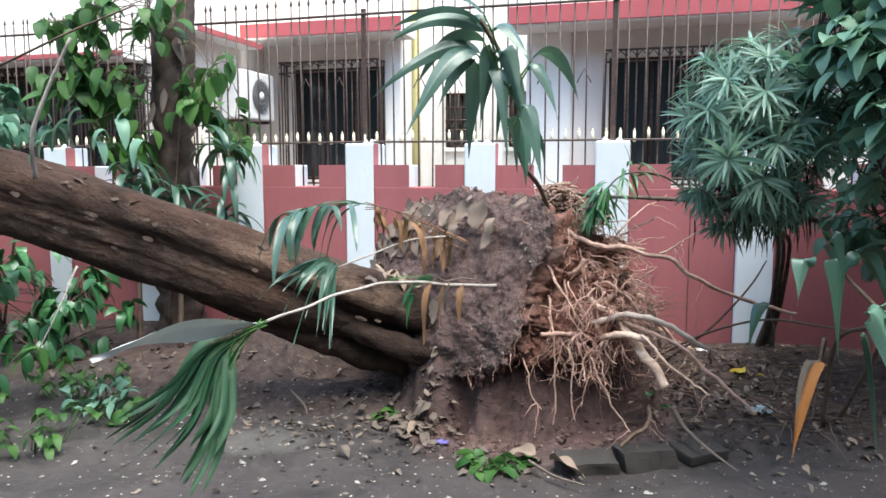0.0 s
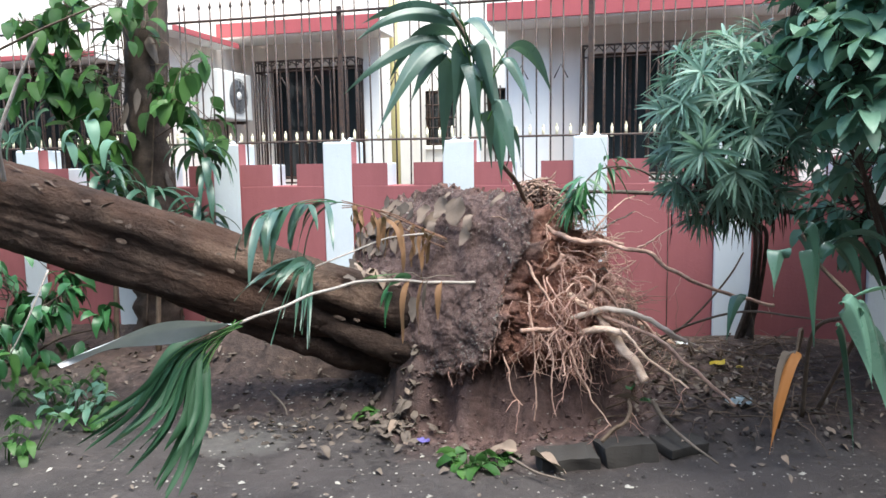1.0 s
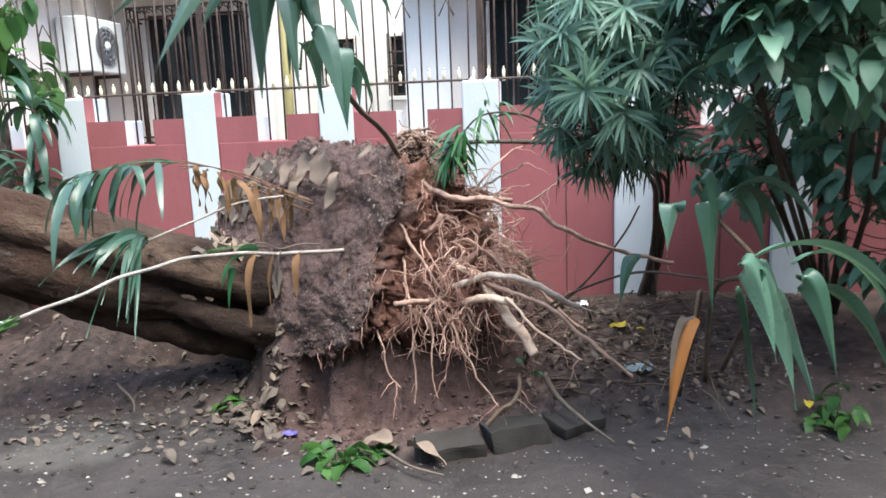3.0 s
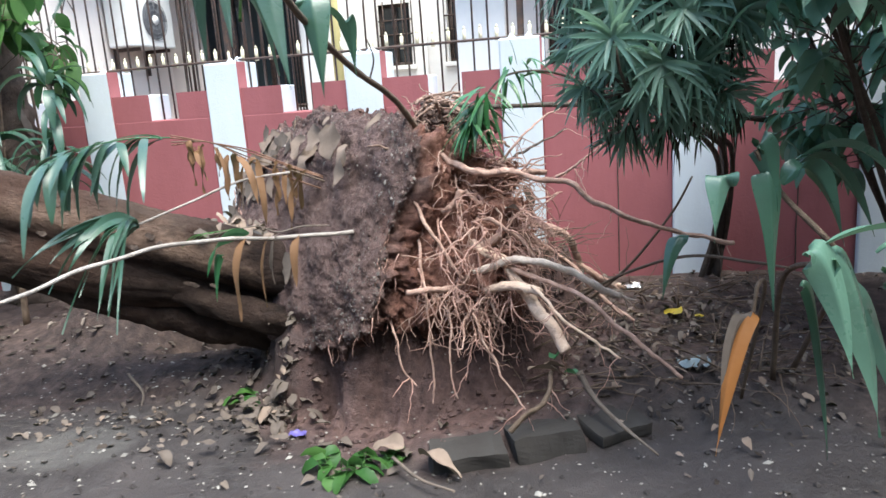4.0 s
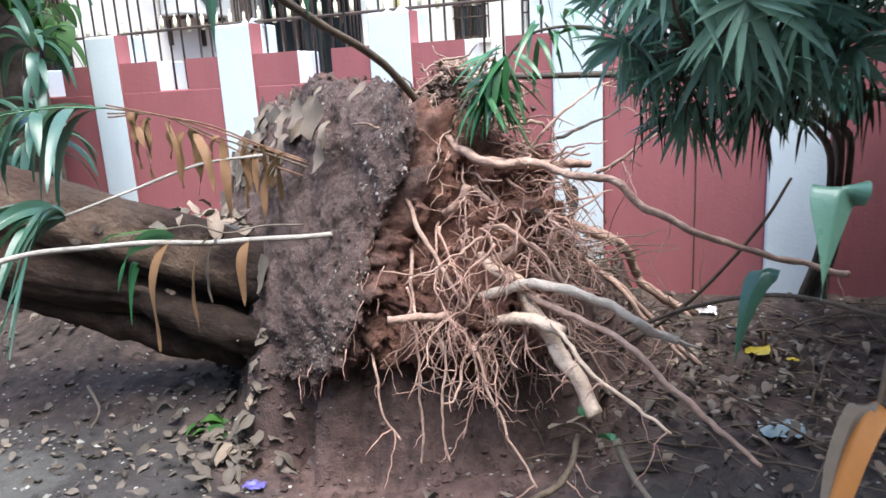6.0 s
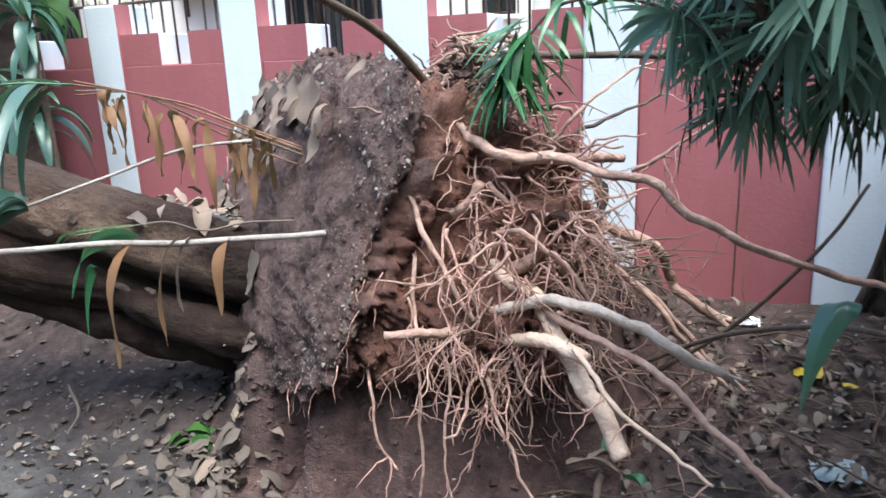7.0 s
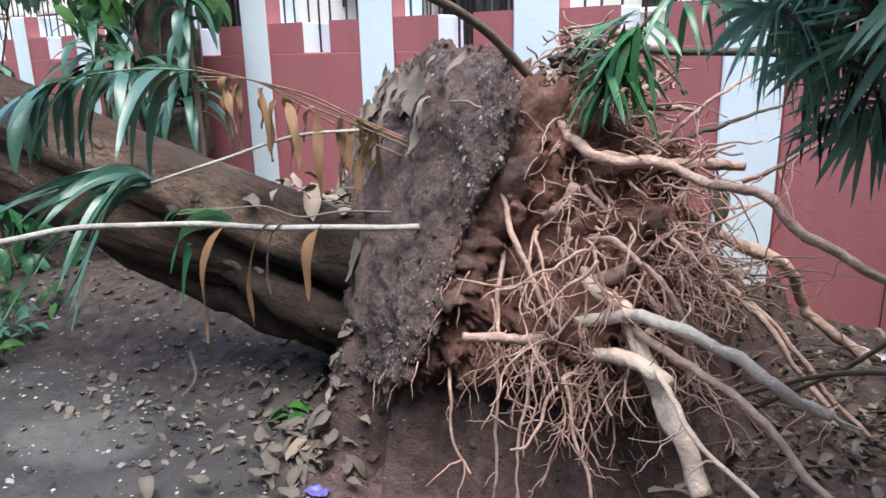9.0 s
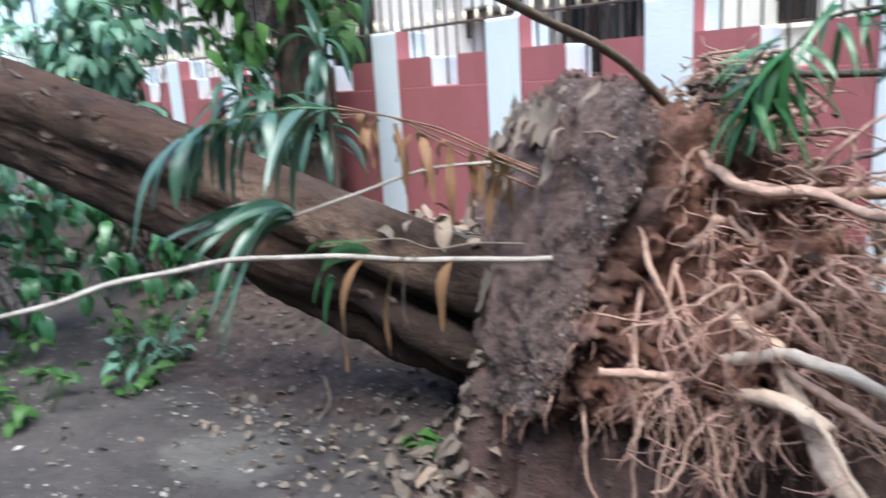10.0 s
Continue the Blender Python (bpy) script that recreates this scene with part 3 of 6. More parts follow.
RW = (1.78, 3.35, 1.30, 2.84)
FW = (-5.79, -3.57, 1.33, 2.64)
FRONT, SIDE = 2.3, -3.06
# left wing, recess and right wing
face_with_holes("facade", SIDE, -1.10, 0, 6.0, WING, 0.22, [LW], M_BUFF, "buff-painted wing wall")
face_with_holes("facade", -12, SIDE, 0, 6.0, FRONT, 0.22, [FW], M_BUFF, "buff-painted projecting wall")
mb = MB()
mb.box(SIDE - 0.2, FRONT + 0.22, 0, SIDE, WING + 0.22, 6.0)
part("side_wall", mb, M_BUFF, house, "", False)
face_with_holes("facade", 1.02, 9.0, 0, 6.0, WING, 0.22, [RW], M_BUFF, "buff-painted wing wall")
WA, WB = (-1.13, -0.6, 1.81, 2.74), (-0.01, 0.29, 1.81, 2.74)
face_with_holes("facade", -1.32, 1.24, 0, 6.0, RECESS, 0.2, [WA, WB], M_CREAM, "pale recessed wall")
mb = MB()
mb.box(-1.32, WING + 0.22, 0, -1.10, RECESS, 6.0)
part("side_wall", mb, M_CREAM, house, "", False)
mb = MB()
mb.box(1.02, WING + 0.22, 0, 1.24, RECESS, 6.0)
part("side_wall", mb, M_CREAM, house, "", False)
# narrow pale pilaster at the wing's corner
mb = MB()
mb.box(-1.20, WING - 0.06, 0, -0.98, WING - 0.002, 6.0)
part("pilaster", mb, M_CREAM, house, "white corner pilaster", False)
mb = MB()
mb.box(0.74, WING - 0.05, 0, 1.30, WING - 0.002, 6.0)
part("pilaster", mb, M_CREAM, house, "white corner pilaster", False)


def sunshade(x0, x1, z0, z1, out, at=WING):
    mb = MB()
    mb.box(x0, at - out, z0, x1, at - 0.003, z1 - 0.004)
    bevel(part("sunshade", mb, M_CREAM, house, "concrete sunshade slab", False), 0.01)
    mb = MB()
    mb.box(x0 - 0.01, at - out - 0.02, z0 + 0.02, x1 + 0.01, at - out - 0.003, z1)
    bevel(part("fascia", mb, M_REDTRIM, house, "red-painted slab edge", False), 0.006)


sunshade(-3.05, -0.78, 3.18, 3.38, 0.62)
sunshade(0.62, 5.2, 3.17, 3.40, 0.62)
sunshade(-6.34, -3.41, 2.70, 2.78, 0.55, FRONT)
# thin canopy along the side wall above the cooler
mb = MB()
mb.box(SIDE + 0.003, FRONT - 0.1, 3.04, SIDE + 0.32, WING - 0.65, 3.10)
bevel(part("canopy", mb, M_CREAM, house, "thin plastered canopy", False), 0.008)
mb = MB()
mb.box(SIDE + 0.323, FRONT - 0.1, 3.035, SIDE + 0.34, WING - 0.65, 3.105)
bevel(part("canopy_edge", mb, M_REDTRIM, house, "red-painted canopy edge", False), 0.005)


def window(name, hole, y, cage, bars, mull=2):
    """Dark glazed window; cage is how far its iron grille stands out."""
    x0, x1, z0, z1 = hole
    win = part(name, frame_mesh(x0, x1, z0, z1, y + 0.1, mull), M_GRILLE, house, "dark window behind an iron cage")
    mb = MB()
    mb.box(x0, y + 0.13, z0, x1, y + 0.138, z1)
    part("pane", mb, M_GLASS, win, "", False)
    # dark sheet standing in for the unlit room behind the pane
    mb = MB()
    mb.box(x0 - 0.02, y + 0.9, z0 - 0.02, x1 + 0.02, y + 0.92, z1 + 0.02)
    part("dark_backing", mb, M_DARK, win, "", False)
    f = y - cage
    bm1 = MB()
    bm1.tube([(0, 0, z0 - 0.04), (0, 0, z1 + 0.04)], 0.011, 5)
    bme = bm1.make("grille_bar", [M_GRILLE])
    n = bars
    for i in range(n + 1):
        x = x0 - 0.04 + (x1 - x0 + 0.08) * i / n
        part("grille_bar", bme, None, win, m=Matrix.Translation((x, f, 0)))
    if cage > 0.1:
        for x in (x0 - 0.04, x1 + 0.04):
            for j in range(1, 4):
                part("grille_bar", bme, None, win, m=Matrix.Translation((x, f + cage * j / 4, 0)))
    for z in ([z0 - 0.04, z0 + 0.03, z1 - 0.10, z1 + 0.04] if cage > 0.1 else [z0 + 0.3, (z0 + z1) / 2, z1 - 0.25]):
        mb = MB()
        if cage > 0.1:
            mb.tube([(x0 - 0.04, y, z), (x0 - 0.04, f, z), (x1 + 0.04, f, z), (x1 + 0.04, y, z)], 0.013, 5)
        else:
            mb.tube([(x0 - 0.04, f, z), (x1 + 0.04, f, z)], 0.013, 5)
        part("grille_rail", mb, M_GRILLE, win)
    if cage > 0.1:
        mb = MB()
        for i in range(n):
            xa, xb = x0 - 0.04 + (x1 - x0 + 0.08) * i / n, x0 - 0.04 + (x1 - x0 + 0.08) * (i + 1) / n
            for z in (z1 + 0.03, ):
                mb.tube([(xa, f, z - 0.07), ((xa + xb) / 2, f, z), (xb, f, z - 0.07)], 0.007, 4)
                mb.tube([(xa, f, z), (xa, y, z)], 0.006, 4)
        part("scroll_band", mb, M_GRILLE, win)
    return win


def frame_mesh(x0, x1, z0, z1, y, mull):
    mb = MB()
    w = 0.045
    mb.box(x0, y, z0, x0 + w, y + 0.05, z1)
    mb.box(x1 - w, y, z0, x1, y + 0.05, z1)
    mb.box(x0 + w, y, z0, x1 - w, y + 0.05, z0 + w)
    mb.box(x0 + w, y, z1 - w, x1 - w, y + 0.05, z1)
    for i in range(1, mull + 1):
        x = x0 + (x1 - x0) * i / (mull + 1)
        mb.box(x - 0.02, y + 0.001, z0 + w, x + 0.02, y + 0.049, z1 - w)
    return mb


window("window", LW, WING, 0.34, 12)
window("window", RW, WING, 0.34, 13)
window("window", FW, FRONT, 0.2, 22, 4)
window("window", WA, RECESS, 0.03, 4, 1)
window("window", WB, RECESS, 0.03, 3, 0)
for h in (WA, WB):
    mb = MB()
    mb.box(h[0] - 0.06, RECESS - 0.07, h[2] - 0.07, h[1] + 0.06, RECESS - 0.003, h[2] - 0.004)
    bevel(part("sill", mb, M_CREAM, house, "", False))
mb = MB()
mb.tube([(-0.82, WING + 0.12, 0), (-0.82, WING + 0.12, 5.5)], 0.06, 10)
part("drainpipe", mb, M_YELLOW, house, "yellow-painted drainpipe")
mb = MB()
mb.tube([(-1.9, RECESS - 0.06, 0), (-0.35, RECESS - 0.06, 0), (-0.35, RECESS - 0.06, 5.0)], 0.03, 8)
part("conduit", mb, M_CREAM, house, "thin pale conduit")


def cooler():
    """Outdoor unit of an air conditioner on brackets."""
    ac = tagged(new("air_conditioner"), "white wall-mounted air conditioner outdoor unit with round grille", "air conditioner")
    ac.matrix_basis = WALL @ Matrix.Translation((SIDE + 0.34, 3.49, 2.10)) @ Matrix.Rotation(radians(90), 4, "Z")
    mb = MB()
    mb.box(-0.41, -0.02, 0, 0.41, 0.30, 0.62)
    bevel(part("casing", mb, M_CASE, ac, "white enamel casing", False), 0.02)
    mb = MB()
    for r in (0.06, 0.11, 0.16, 0.2, 0.225):
        mb.tube([(0.04 + r * math.cos(a), -0.032, 0.31 + r * math.sin(a)) for a in np.linspace(0, 2 * math.pi, 33)], 0.005, 4)
    for a in np.linspace(0, 2 * math.pi, 13)[:-1]:
        mb.tube([(0.04, -0.035, 0.31), (0.04 + 0.225 * math.cos(a), -0.035, 0.31 + 0.225 * math.sin(a))], 0.004, 4)
    part("fan_grille", mb, M_FAN, ac, "grey wire fan guard")
    # flat grey disc in place of the shaded hollow behind the guard
    mb = MB()
    n = 28
    mb.add([(0.04 + 0.215 * math.cos(2 * math.pi * i / n), -0.024, 0.31 + 0.215 * math.sin(2 * math.pi * i / n)) for i in range(n)]
           + [(0.04 + 0.215 * math.cos(2 * math.pi * i / n), -0.01, 0.31 + 0.215 * math.sin(2 * math.pi * i / n)) for i in range(n)],
           [tuple(range(n))] + [(i, i + n, (i + 1) % n + n, (i + 1) % n) for i in range(n)])
    part("fan_disc", mb, M_FAN, ac, "grey disc standing in for the shaded fan opening", False)
    mb = MB()
    mb.tube([(0.04, -0.03, 0.31), (0.04, -0.045, 0.31)], [0.06, 0.05], 14)
    part("fan_hub", mb, M_CASE, ac)
    for x in (-0.3, 0.26):
        mb = MB()
        mb.box(x, 0.0, -0.04, x + 0.04, 0.336, -0.003)
        mb.box(x, 0.30, -0.3, x + 0.04, 0.336, -0.04)
        part("bracket", mb, M_GRILLE, ac, "", False)


cooler()


# ---- fallen tree ----
tree = tagged(new("fallen_tree"), "uprooted tree lying with its soil-caked root plate exposed", "fallen tree")
AX = Vector((-0.738, -0.568, 0.364)).normalized()
LX = Vector((0.61, -0.793, 0)).normalized()
VX = AX.cross(LX)
if VX.z < 0:
    VX = -VX
YX = VX.cross(AX)
CEN = Vector((-0.02, 4.38, 0.73))
PLATE = Matrix.Translation(CEN) @ Matrix((AX, YX, VX)).transposed().to_4x4()
PLATE_INV = PLATE.inverted()
SIGN = 1 if YX.dot(LX) > 0 else -1


def plate_point(d):
    """Surface of the root plate along the local direction d: x to the old ground face, y to its near rim, z up."""
    d = d.normalized()
    corner = smooth(0.0, 0.6, d.y) * smooth(0.15, 0.8, d.z)
    if d.x > 0:
        p = Vector((0.10 * d.x, 0.80 * d.y, 0.62 * d.z))
        k = 1 / max((abs(d.y) ** 2.6 + abs(d.z) ** 2.6) ** (1 / 2.6), 0.75)
        p.y *= min(k, 1.06)
        p.z *= min(k, 1.06)
    else:
        back = min(-d.x * 2.2, 1)
        p = Vector((0.92 * d.x, 0.80 * d.y + 0.38 * back * max(d.y, 0), 0.62 * d.z))
    if d.z < 0:
        p.z *= 0.80 - 0.10 * max(d.y, 0)
    if d.y > 0 and d.x > -0.3:
        p.y *= 1 - 0.13 * smooth(-0.3, -0.05, d.x) * math.exp(-((d.z - 0.05) / 0.45) ** 2)
    p.y += 0.14 * corner
    p.z += 0.055 * corner
    p.y *= SIGN
    q = Vector((p.x * 4.2, p.y * 4.2, p.z * 4.2))
    nx = 0.10 if d.x > 0 else 0.92
    nrm = Vector((d.x / nx, SIGN * d.y / 0.8, d.z / 0.62)).normalized()
    rim = math.exp(-(d.x / 0.18) ** 2)
    back = smooth(0.1, -0.2, d.x)
    amp = 0.045 + 0.055 * back + 0.05 * rim
    rough = 0.5 + 0.5 * max(rim, back)
    k = noise.noise(q * 1.6 + Vector((3, 1, 0))) * 0.8 + noise.noise(q * 4) * 0.55 * rough + noise.noise(q * 9) * 0.36 * rough + noise.noise(q * 21) * 0.26 * rough
    k += (0.27 + 0.24 * max(rim, back)) * (0.45 - noise.voronoi(q * 2.6)[0][0]) + (0.08 + 0.2 * max(rim, back)) * (0.45 - noise.voronoi(q * 7.5)[0][0])
    k += 0.9 * back * abs(noise.noise(q * 3.1 + Vector((9, 4, 2)))) - 0.2 * back
    crack = math.exp(-((d.x + 0.17 + 0.08 * noise.noise(q * 1.3)) / 0.075) ** 2) * smooth(-0.2, 0.3, d.y)
    return p + nrm * (amp * k - 0.05 * crack)


def build_plate():
    bm = bmesh.new()
    bmesh.ops.create_icosphere(bm, subdivisions=7, radius=1)
    for v in bm.verts:
        v.co = plate_point(v.co)
    me = bpy.data.meshes.new("soil_plate")
    bm.to_mesh(me)
    bm.free()
    me.materials.append(M_SOIL)
    me.polygons.foreach_set("use_smooth", [True] * len(me.polygons))
    part("soil_plate", me, None, tree, "grey topsoil face and red subsoil", m=PLATE)


build_plate()


def surf(x, y, z):
    return PLATE @ plate_point(Vector((x, y, z)))


# trunk: lies to the side and rises, fluted towards its base
T0, T1 = Vector((0.05, 4.40, 0.37)), Vector((-2.45, 4.02, 1.34))
TX = (T1 - T0).normalized()
TY = Vector((0, 0, 1)).cross(TX).normalized()
TZ = TX.cross(TY)
TRUNK = Matrix.Translation(T0) @ Matrix((TX, TY, TZ)).transposed().to_4x4()


def build_trunk():
    mb = MB()
    L, n, sides = 6.2, 320, 110
    for i in range(n):
        x = L * i / (n - 1)
        fl = math.exp(-x / 0.55)
        for k in range(sides):
            w = 2 * math.pi * k / sides
            c, s_ = math.cos(w), math.sin(w)
            r = 0.245 - 0.006 * x + 0.02 * fl
            lob = 0.5 + 0.5 * math.cos(3 * (w - 1.25) + 0.12 * x)
            r += 0.10 * fl * (lob - 0.5)
            r -= (0.055 + 0.17 * math.exp(-x / 1.0)) * max(0, math.cos(w + 0.05 - 0.03 * x + 0.06 * math.sin(3.1 * x))) ** 10
            r -= 0.13 * math.exp(-((x - 0.45) / 0.35) ** 2) * max(0, math.cos(w + 1.05)) ** 4
            r -= 0.035 * max(0, math.cos(w + 0.62 + 0.05 * math.sin(2.3 * x))) ** 22
            r -= 0.02 * max(0, math.cos(w - 0.75 + 0.05 * x)) ** 30
            p = Vector((x * 0.9, c * 1.3, s_ * 1.3))
            r += 0.022 * noise.noise(p * 1.5) + 0.010 * noise.noise(Vector((x * 2.2, c * 3, s_ * 3)) * 2) + 0.006 * noise.noise(Vector((x * 6, c * 8, s_ * 8)) * 2) + 0.004 * noise.noise(Vector((x * 20, c * 8, s_ * 8)) * 2)
            mb.v.append((x, r * c * 0.98, r * s_ + 0.03 * math.sin(x * 1.1)))
    mb.f = [(i * sides + k, (i + 1) * sides + k, (i + 1) * sides + (k + 1) % sides, i * sides + (k + 1) % sides) for i in range(n - 1) for k in range(sides)]
    mb.f.append(tuple((n - 1) * sides + k for k in range(sides)))
    mb.f.append(tuple(range(sides))[::-1])
    mb.m = [0] * len(mb.f)
    part("trunk", mb, M_BARK, tree, "thick fluted brown trunk", m=TRUNK)


build_trunk()


def flare(pts, r0, r1, seed):
    c = spline(pts, 10)
    mb = MB()
    mb.tube(c, taper(len(c), r0, r1), 18, 0, 0.35, seed)
    part("root_flare", mb, M_BARK, tree, "bark-covered root flare")


flare([(-1.05, 4.32, 0.76), (-0.62, 4.24, 0.56), (-0.28, 4.20, 0.43), (0.06, 4.25, 0.33)], 0.03, 0.09, 1.0)
flare([(-0.70, 4.26, 0.80), (-0.40, 4.22, 0.68), (-0.15, 4.26, 0.62), (0.08, 4.32, 0.62)], 0.03, 0.08, 2.0)

flare([(-1.55, 4.22, 0.80), (-1.05, 4.24, 0.58), (-0.66, 4.30, 0.42), (-0.36, 4.36, 0.33), (0.02, 4.42, 0.28)], 0.05, 0.12, 3.0)


HR = random.Random(31)
HAIR = MB()
HEART = PLATE @ Vector((-0.35, 0.25 * SIGN, 0))


def wander(p, d, length, seed, sag=0.5, n=9, bend=0.55):
    """A wavering line from p along d that sags."""
    pts, p, d = [Vector(p)], Vector(p), Vector(d).normalized()
    for i in range(n):
        q = p * 19 + Vector((seed, seed * 1.7, -seed))
        d = (d + Vector((noise.noise(q), noise.noise(q + Vector((11, 0, 0))), noise.noise(q + Vector((0, 17, 0))))) * bend + Vector((0, 0, -sag / n))).normalized()
        kink = Vector((noise.noise(p * 83 + q), noise.noise(p * 83 - q), noise.noise(p * 71 + q))) * bend * 1.1
        p = p + (d + kink).normalized() * (length / n)
        pts.append(p)
    return pts


def root(pts, r0, r1, mat=None, sides=9, wob=0.4, label="", hairs=5, rooted=True):
    if rooted:
        pts = [Vector(pts[0]).lerp(HEART, 0.22)] + list(pts)
    c = spline(pts, 12)
    out = []
    for i, p in enumerate(c):
        k = min(i / 4, 1) * 0.009
        p = p + Vector((noise.noise(p * 31), noise.noise(p * 31 + Vector((5, 0, 0))), noise.noise(p * 31 + Vector((0, 7, 0))))) * 0.004
        out.append(p + Vector((noise.noise(p * 11), noise.noise(p * 11 + Vector((5, 0, 0))), noise.noise(p * 11 + Vector((0, 7, 0))))) * k)
    mb = MB()
    mb.tube(out, [r * (1 + 0.16 * noise.noise(Vector((j * 0.45, pts[0][0] * 9, 3)))) for j, r in enumerate(taper(len(out), r0, r1))], sides, 0, wob, pts[0][0] * 7)
    part("root", mb, mat or M_ROOT, tree, label)
    for j in range(hairs):
        e = wander(out[HR.randint(2, len(out) - 2)], Vector((HR.uniform(-1, 1), HR.uniform(-1, 0.4), HR.uniform(-1.4, 0.3))), HR.uniform(0.05, 0.2), HR.uniform(0, 90), 0.7, 7, 0.6)
        HAIR.tube(e, taper(len(e), HR.uniform(0.0012, 0.0035), 0.0008), 5)
    return out


# the large roots
root([(0.62, 4.08, 1.15), (0.71, 3.92, 1.095), (0.781, 3.84, 1.062), (0.877, 3.82, 1.047), (0.956, 3.8, 1.05), (1.056, 3.76, 1.023), (1.173, 3.74, 0.994), (1.244, 3.72, 0.928), (1.332, 3.7, 0.878), (1.406, 3.7, 0.841), (1.6, 3.71, 0.77), (1.8, 3.7, 0.72)], 0.0155, 0.009)
root([(0.80, 3.86, 1.055), (0.947, 3.95, 1.03), (1.133, 4.14, 1.003)], 0.017, 0.014, rooted=False, hairs=2)
root([(0.50, 4.02, 1.22), (0.62, 4.05, 1.17), (0.72, 4.10, 1.12)], 0.02, 0.017, M_PALE)
root([(0.76, 3.78, 0.66), (0.824, 3.72, 0.685), (0.906, 3.68, 0.715), (1.009, 3.62, 0.715), (1.126, 3.6, 0.678), (1.208, 3.6, 0.624), (1.324, 3.62, 0.554)], 0.0165, 0.0125, M_GREYROOT, label="grey root with a splintered end", hairs=0)
for a in ((1.379, 3.64, 0.513), (1.39, 3.62, 0.535), (1.37, 3.66, 0.50)):
    root([(1.30, 3.62, 0.57), (1.33, 3.62, 0.551), a], 0.009, 0.0025, M_GREYROOT, 5, hairs=0, rooted=False)
root([(0.76, 3.80, 0.60), (0.815, 3.73, 0.592), (0.90, 3.645, 0.622), (1.0, 3.555, 0.613)], 0.021, 0.0185, M_PALE, label="pale cut root stub", hairs=1)
root([(0.77, 3.84, 0.765), (0.807, 3.78, 0.74), (0.88, 3.74, 0.712), (0.921, 3.69, 0.643), (0.967, 3.64, 0.571), (1.024, 3.57, 0.49), (1.082, 3.5, 0.398)], 0.018, 0.0225, M_PALE, label="thick pale root with peeling skin", hairs=2)
root([(0.90, 4.2, 0.83), (0.972, 4.3, 0.798), (1.054, 4.4, 0.753), (1.177, 4.5, 0.68), (1.307, 4.6, 0.605), (1.381, 4.7, 0.46), (1.405, 4.7, 0.4), (1.536, 4.7, 0.311), (1.60, 4.66, 0.24)], 0.022, 0.018, rooted=False)
root([(1.47, 4.7, 0.36), (1.536, 4.7, 0.312), (1.642, 4.7, 0.272), (1.72, 4.72, 0.25)], 0.013, 0.008, M_PALE, rooted=False, hairs=1)
root([(0.90, 3.72, 0.69), (0.949, 3.65, 0.669), (1.108, 3.57, 0.612), (1.2, 3.53, 0.555), (1.278, 3.50, 0.48), (1.358, 3.46, 0.41), (1.5, 3.42, 0.28)], 0.010, 0.008)
root([(0.97, 3.56, 0.64), (1.021, 3.5, 0.593), (1.082, 3.47, 0.515), (1.183, 3.45, 0.44), (1.27, 3.42, 0.38)], 0.0075, 0.004, M_PALE, rooted=False)
root([(0.827, 3.77, 0.874), (0.907, 3.75, 0.831), (0.974, 3.75, 0.768), (1.018, 3.75, 0.673), (1.039, 3.75, 0.531)], 0.0085, 0.006)
root([(0.754, 3.87, 0.982), (0.854, 3.85, 0.873), (0.942, 3.85, 0.748), (1.017, 3.85, 0.621), (1.05, 3.84, 0.52)], 0.008, 0.006, rooted=False)
root([(0.915, 4.0, 1.05), (1.019, 4.2, 1.081), (1.17, 4.4, 1.118), (1.3, 4.5, 1.16)], 0.008, 0.004, M_TWIG)
root([(0.488, 3.685, 0.617), (0.55, 3.70, 0.612), (0.62, 3.73, 0.606), (0.70, 3.79, 0.60)], 0.0135, 0.013, rooted=False)
root([(1.0, 4.2, 0.74), (1.2, 4.1, 0.60), (1.32, 4.02, 0.46), (1.42, 3.96, 0.36)], 0.010, 0.007, rooted=False)
root([(1.02, 4.24, 0.70), (1.25, 4.16, 0.55), (1.4, 4.1, 0.38), (1.5, 4.05, 0.3)], 0.010, 0.006, rooted=False)
root([(0.50, 3.92, 1.02), (0.58, 3.82, 0.88), (0.66, 3.76, 0.74), (0.72, 3.74, 0.64)], 0.010, 0.006)
root([(0.55, 3.86, 0.80), (0.56, 3.76, 0.62), (0.57, 3.72, 0.42), (0.57, 3.70, 0.22), (0.56, 3.69, 0.13)], 0.007, 0.0035)
root([(0.62, 3.80, 0.55), (0.66, 3.68, 0.46), (0.64, 3.64, 0.32), (0.66, 3.62, 0.18)], 0.006, 0.003)
root([(0.40, 3.84, 0.50), (0.43, 3.74, 0.40), (0.44, 3.72, 0.30), (0.50, 3.70, 0.22)], 0.007, 0.003)
root([(0.75, 3.72, 0.50), (0.80, 3.64, 0.36), (0.86, 3.58, 0.24), (0.92, 3.52, 0.16)], 0.006, 0.003)
root([(1.05, 3.65, 0.25), (1.0, 3.5, 0.2), (0.9, 3.42, 0.18), (0.84, 3.4, 0.13)], 0.009, 0.012, M_STEM, rooted=False)
root([(0.92, 4.05, 1.06), (1.02, 4.1, 1.16), (1.15, 4.2, 1.24), (1.3, 4.3, 1.3)], 0.007, 0.003)
root([(1.12, 3.8, 1.02), (1.2, 3.78, 1.06), (1.3, 3.8, 1.13)], 0.007, 0.003, rooted=False)
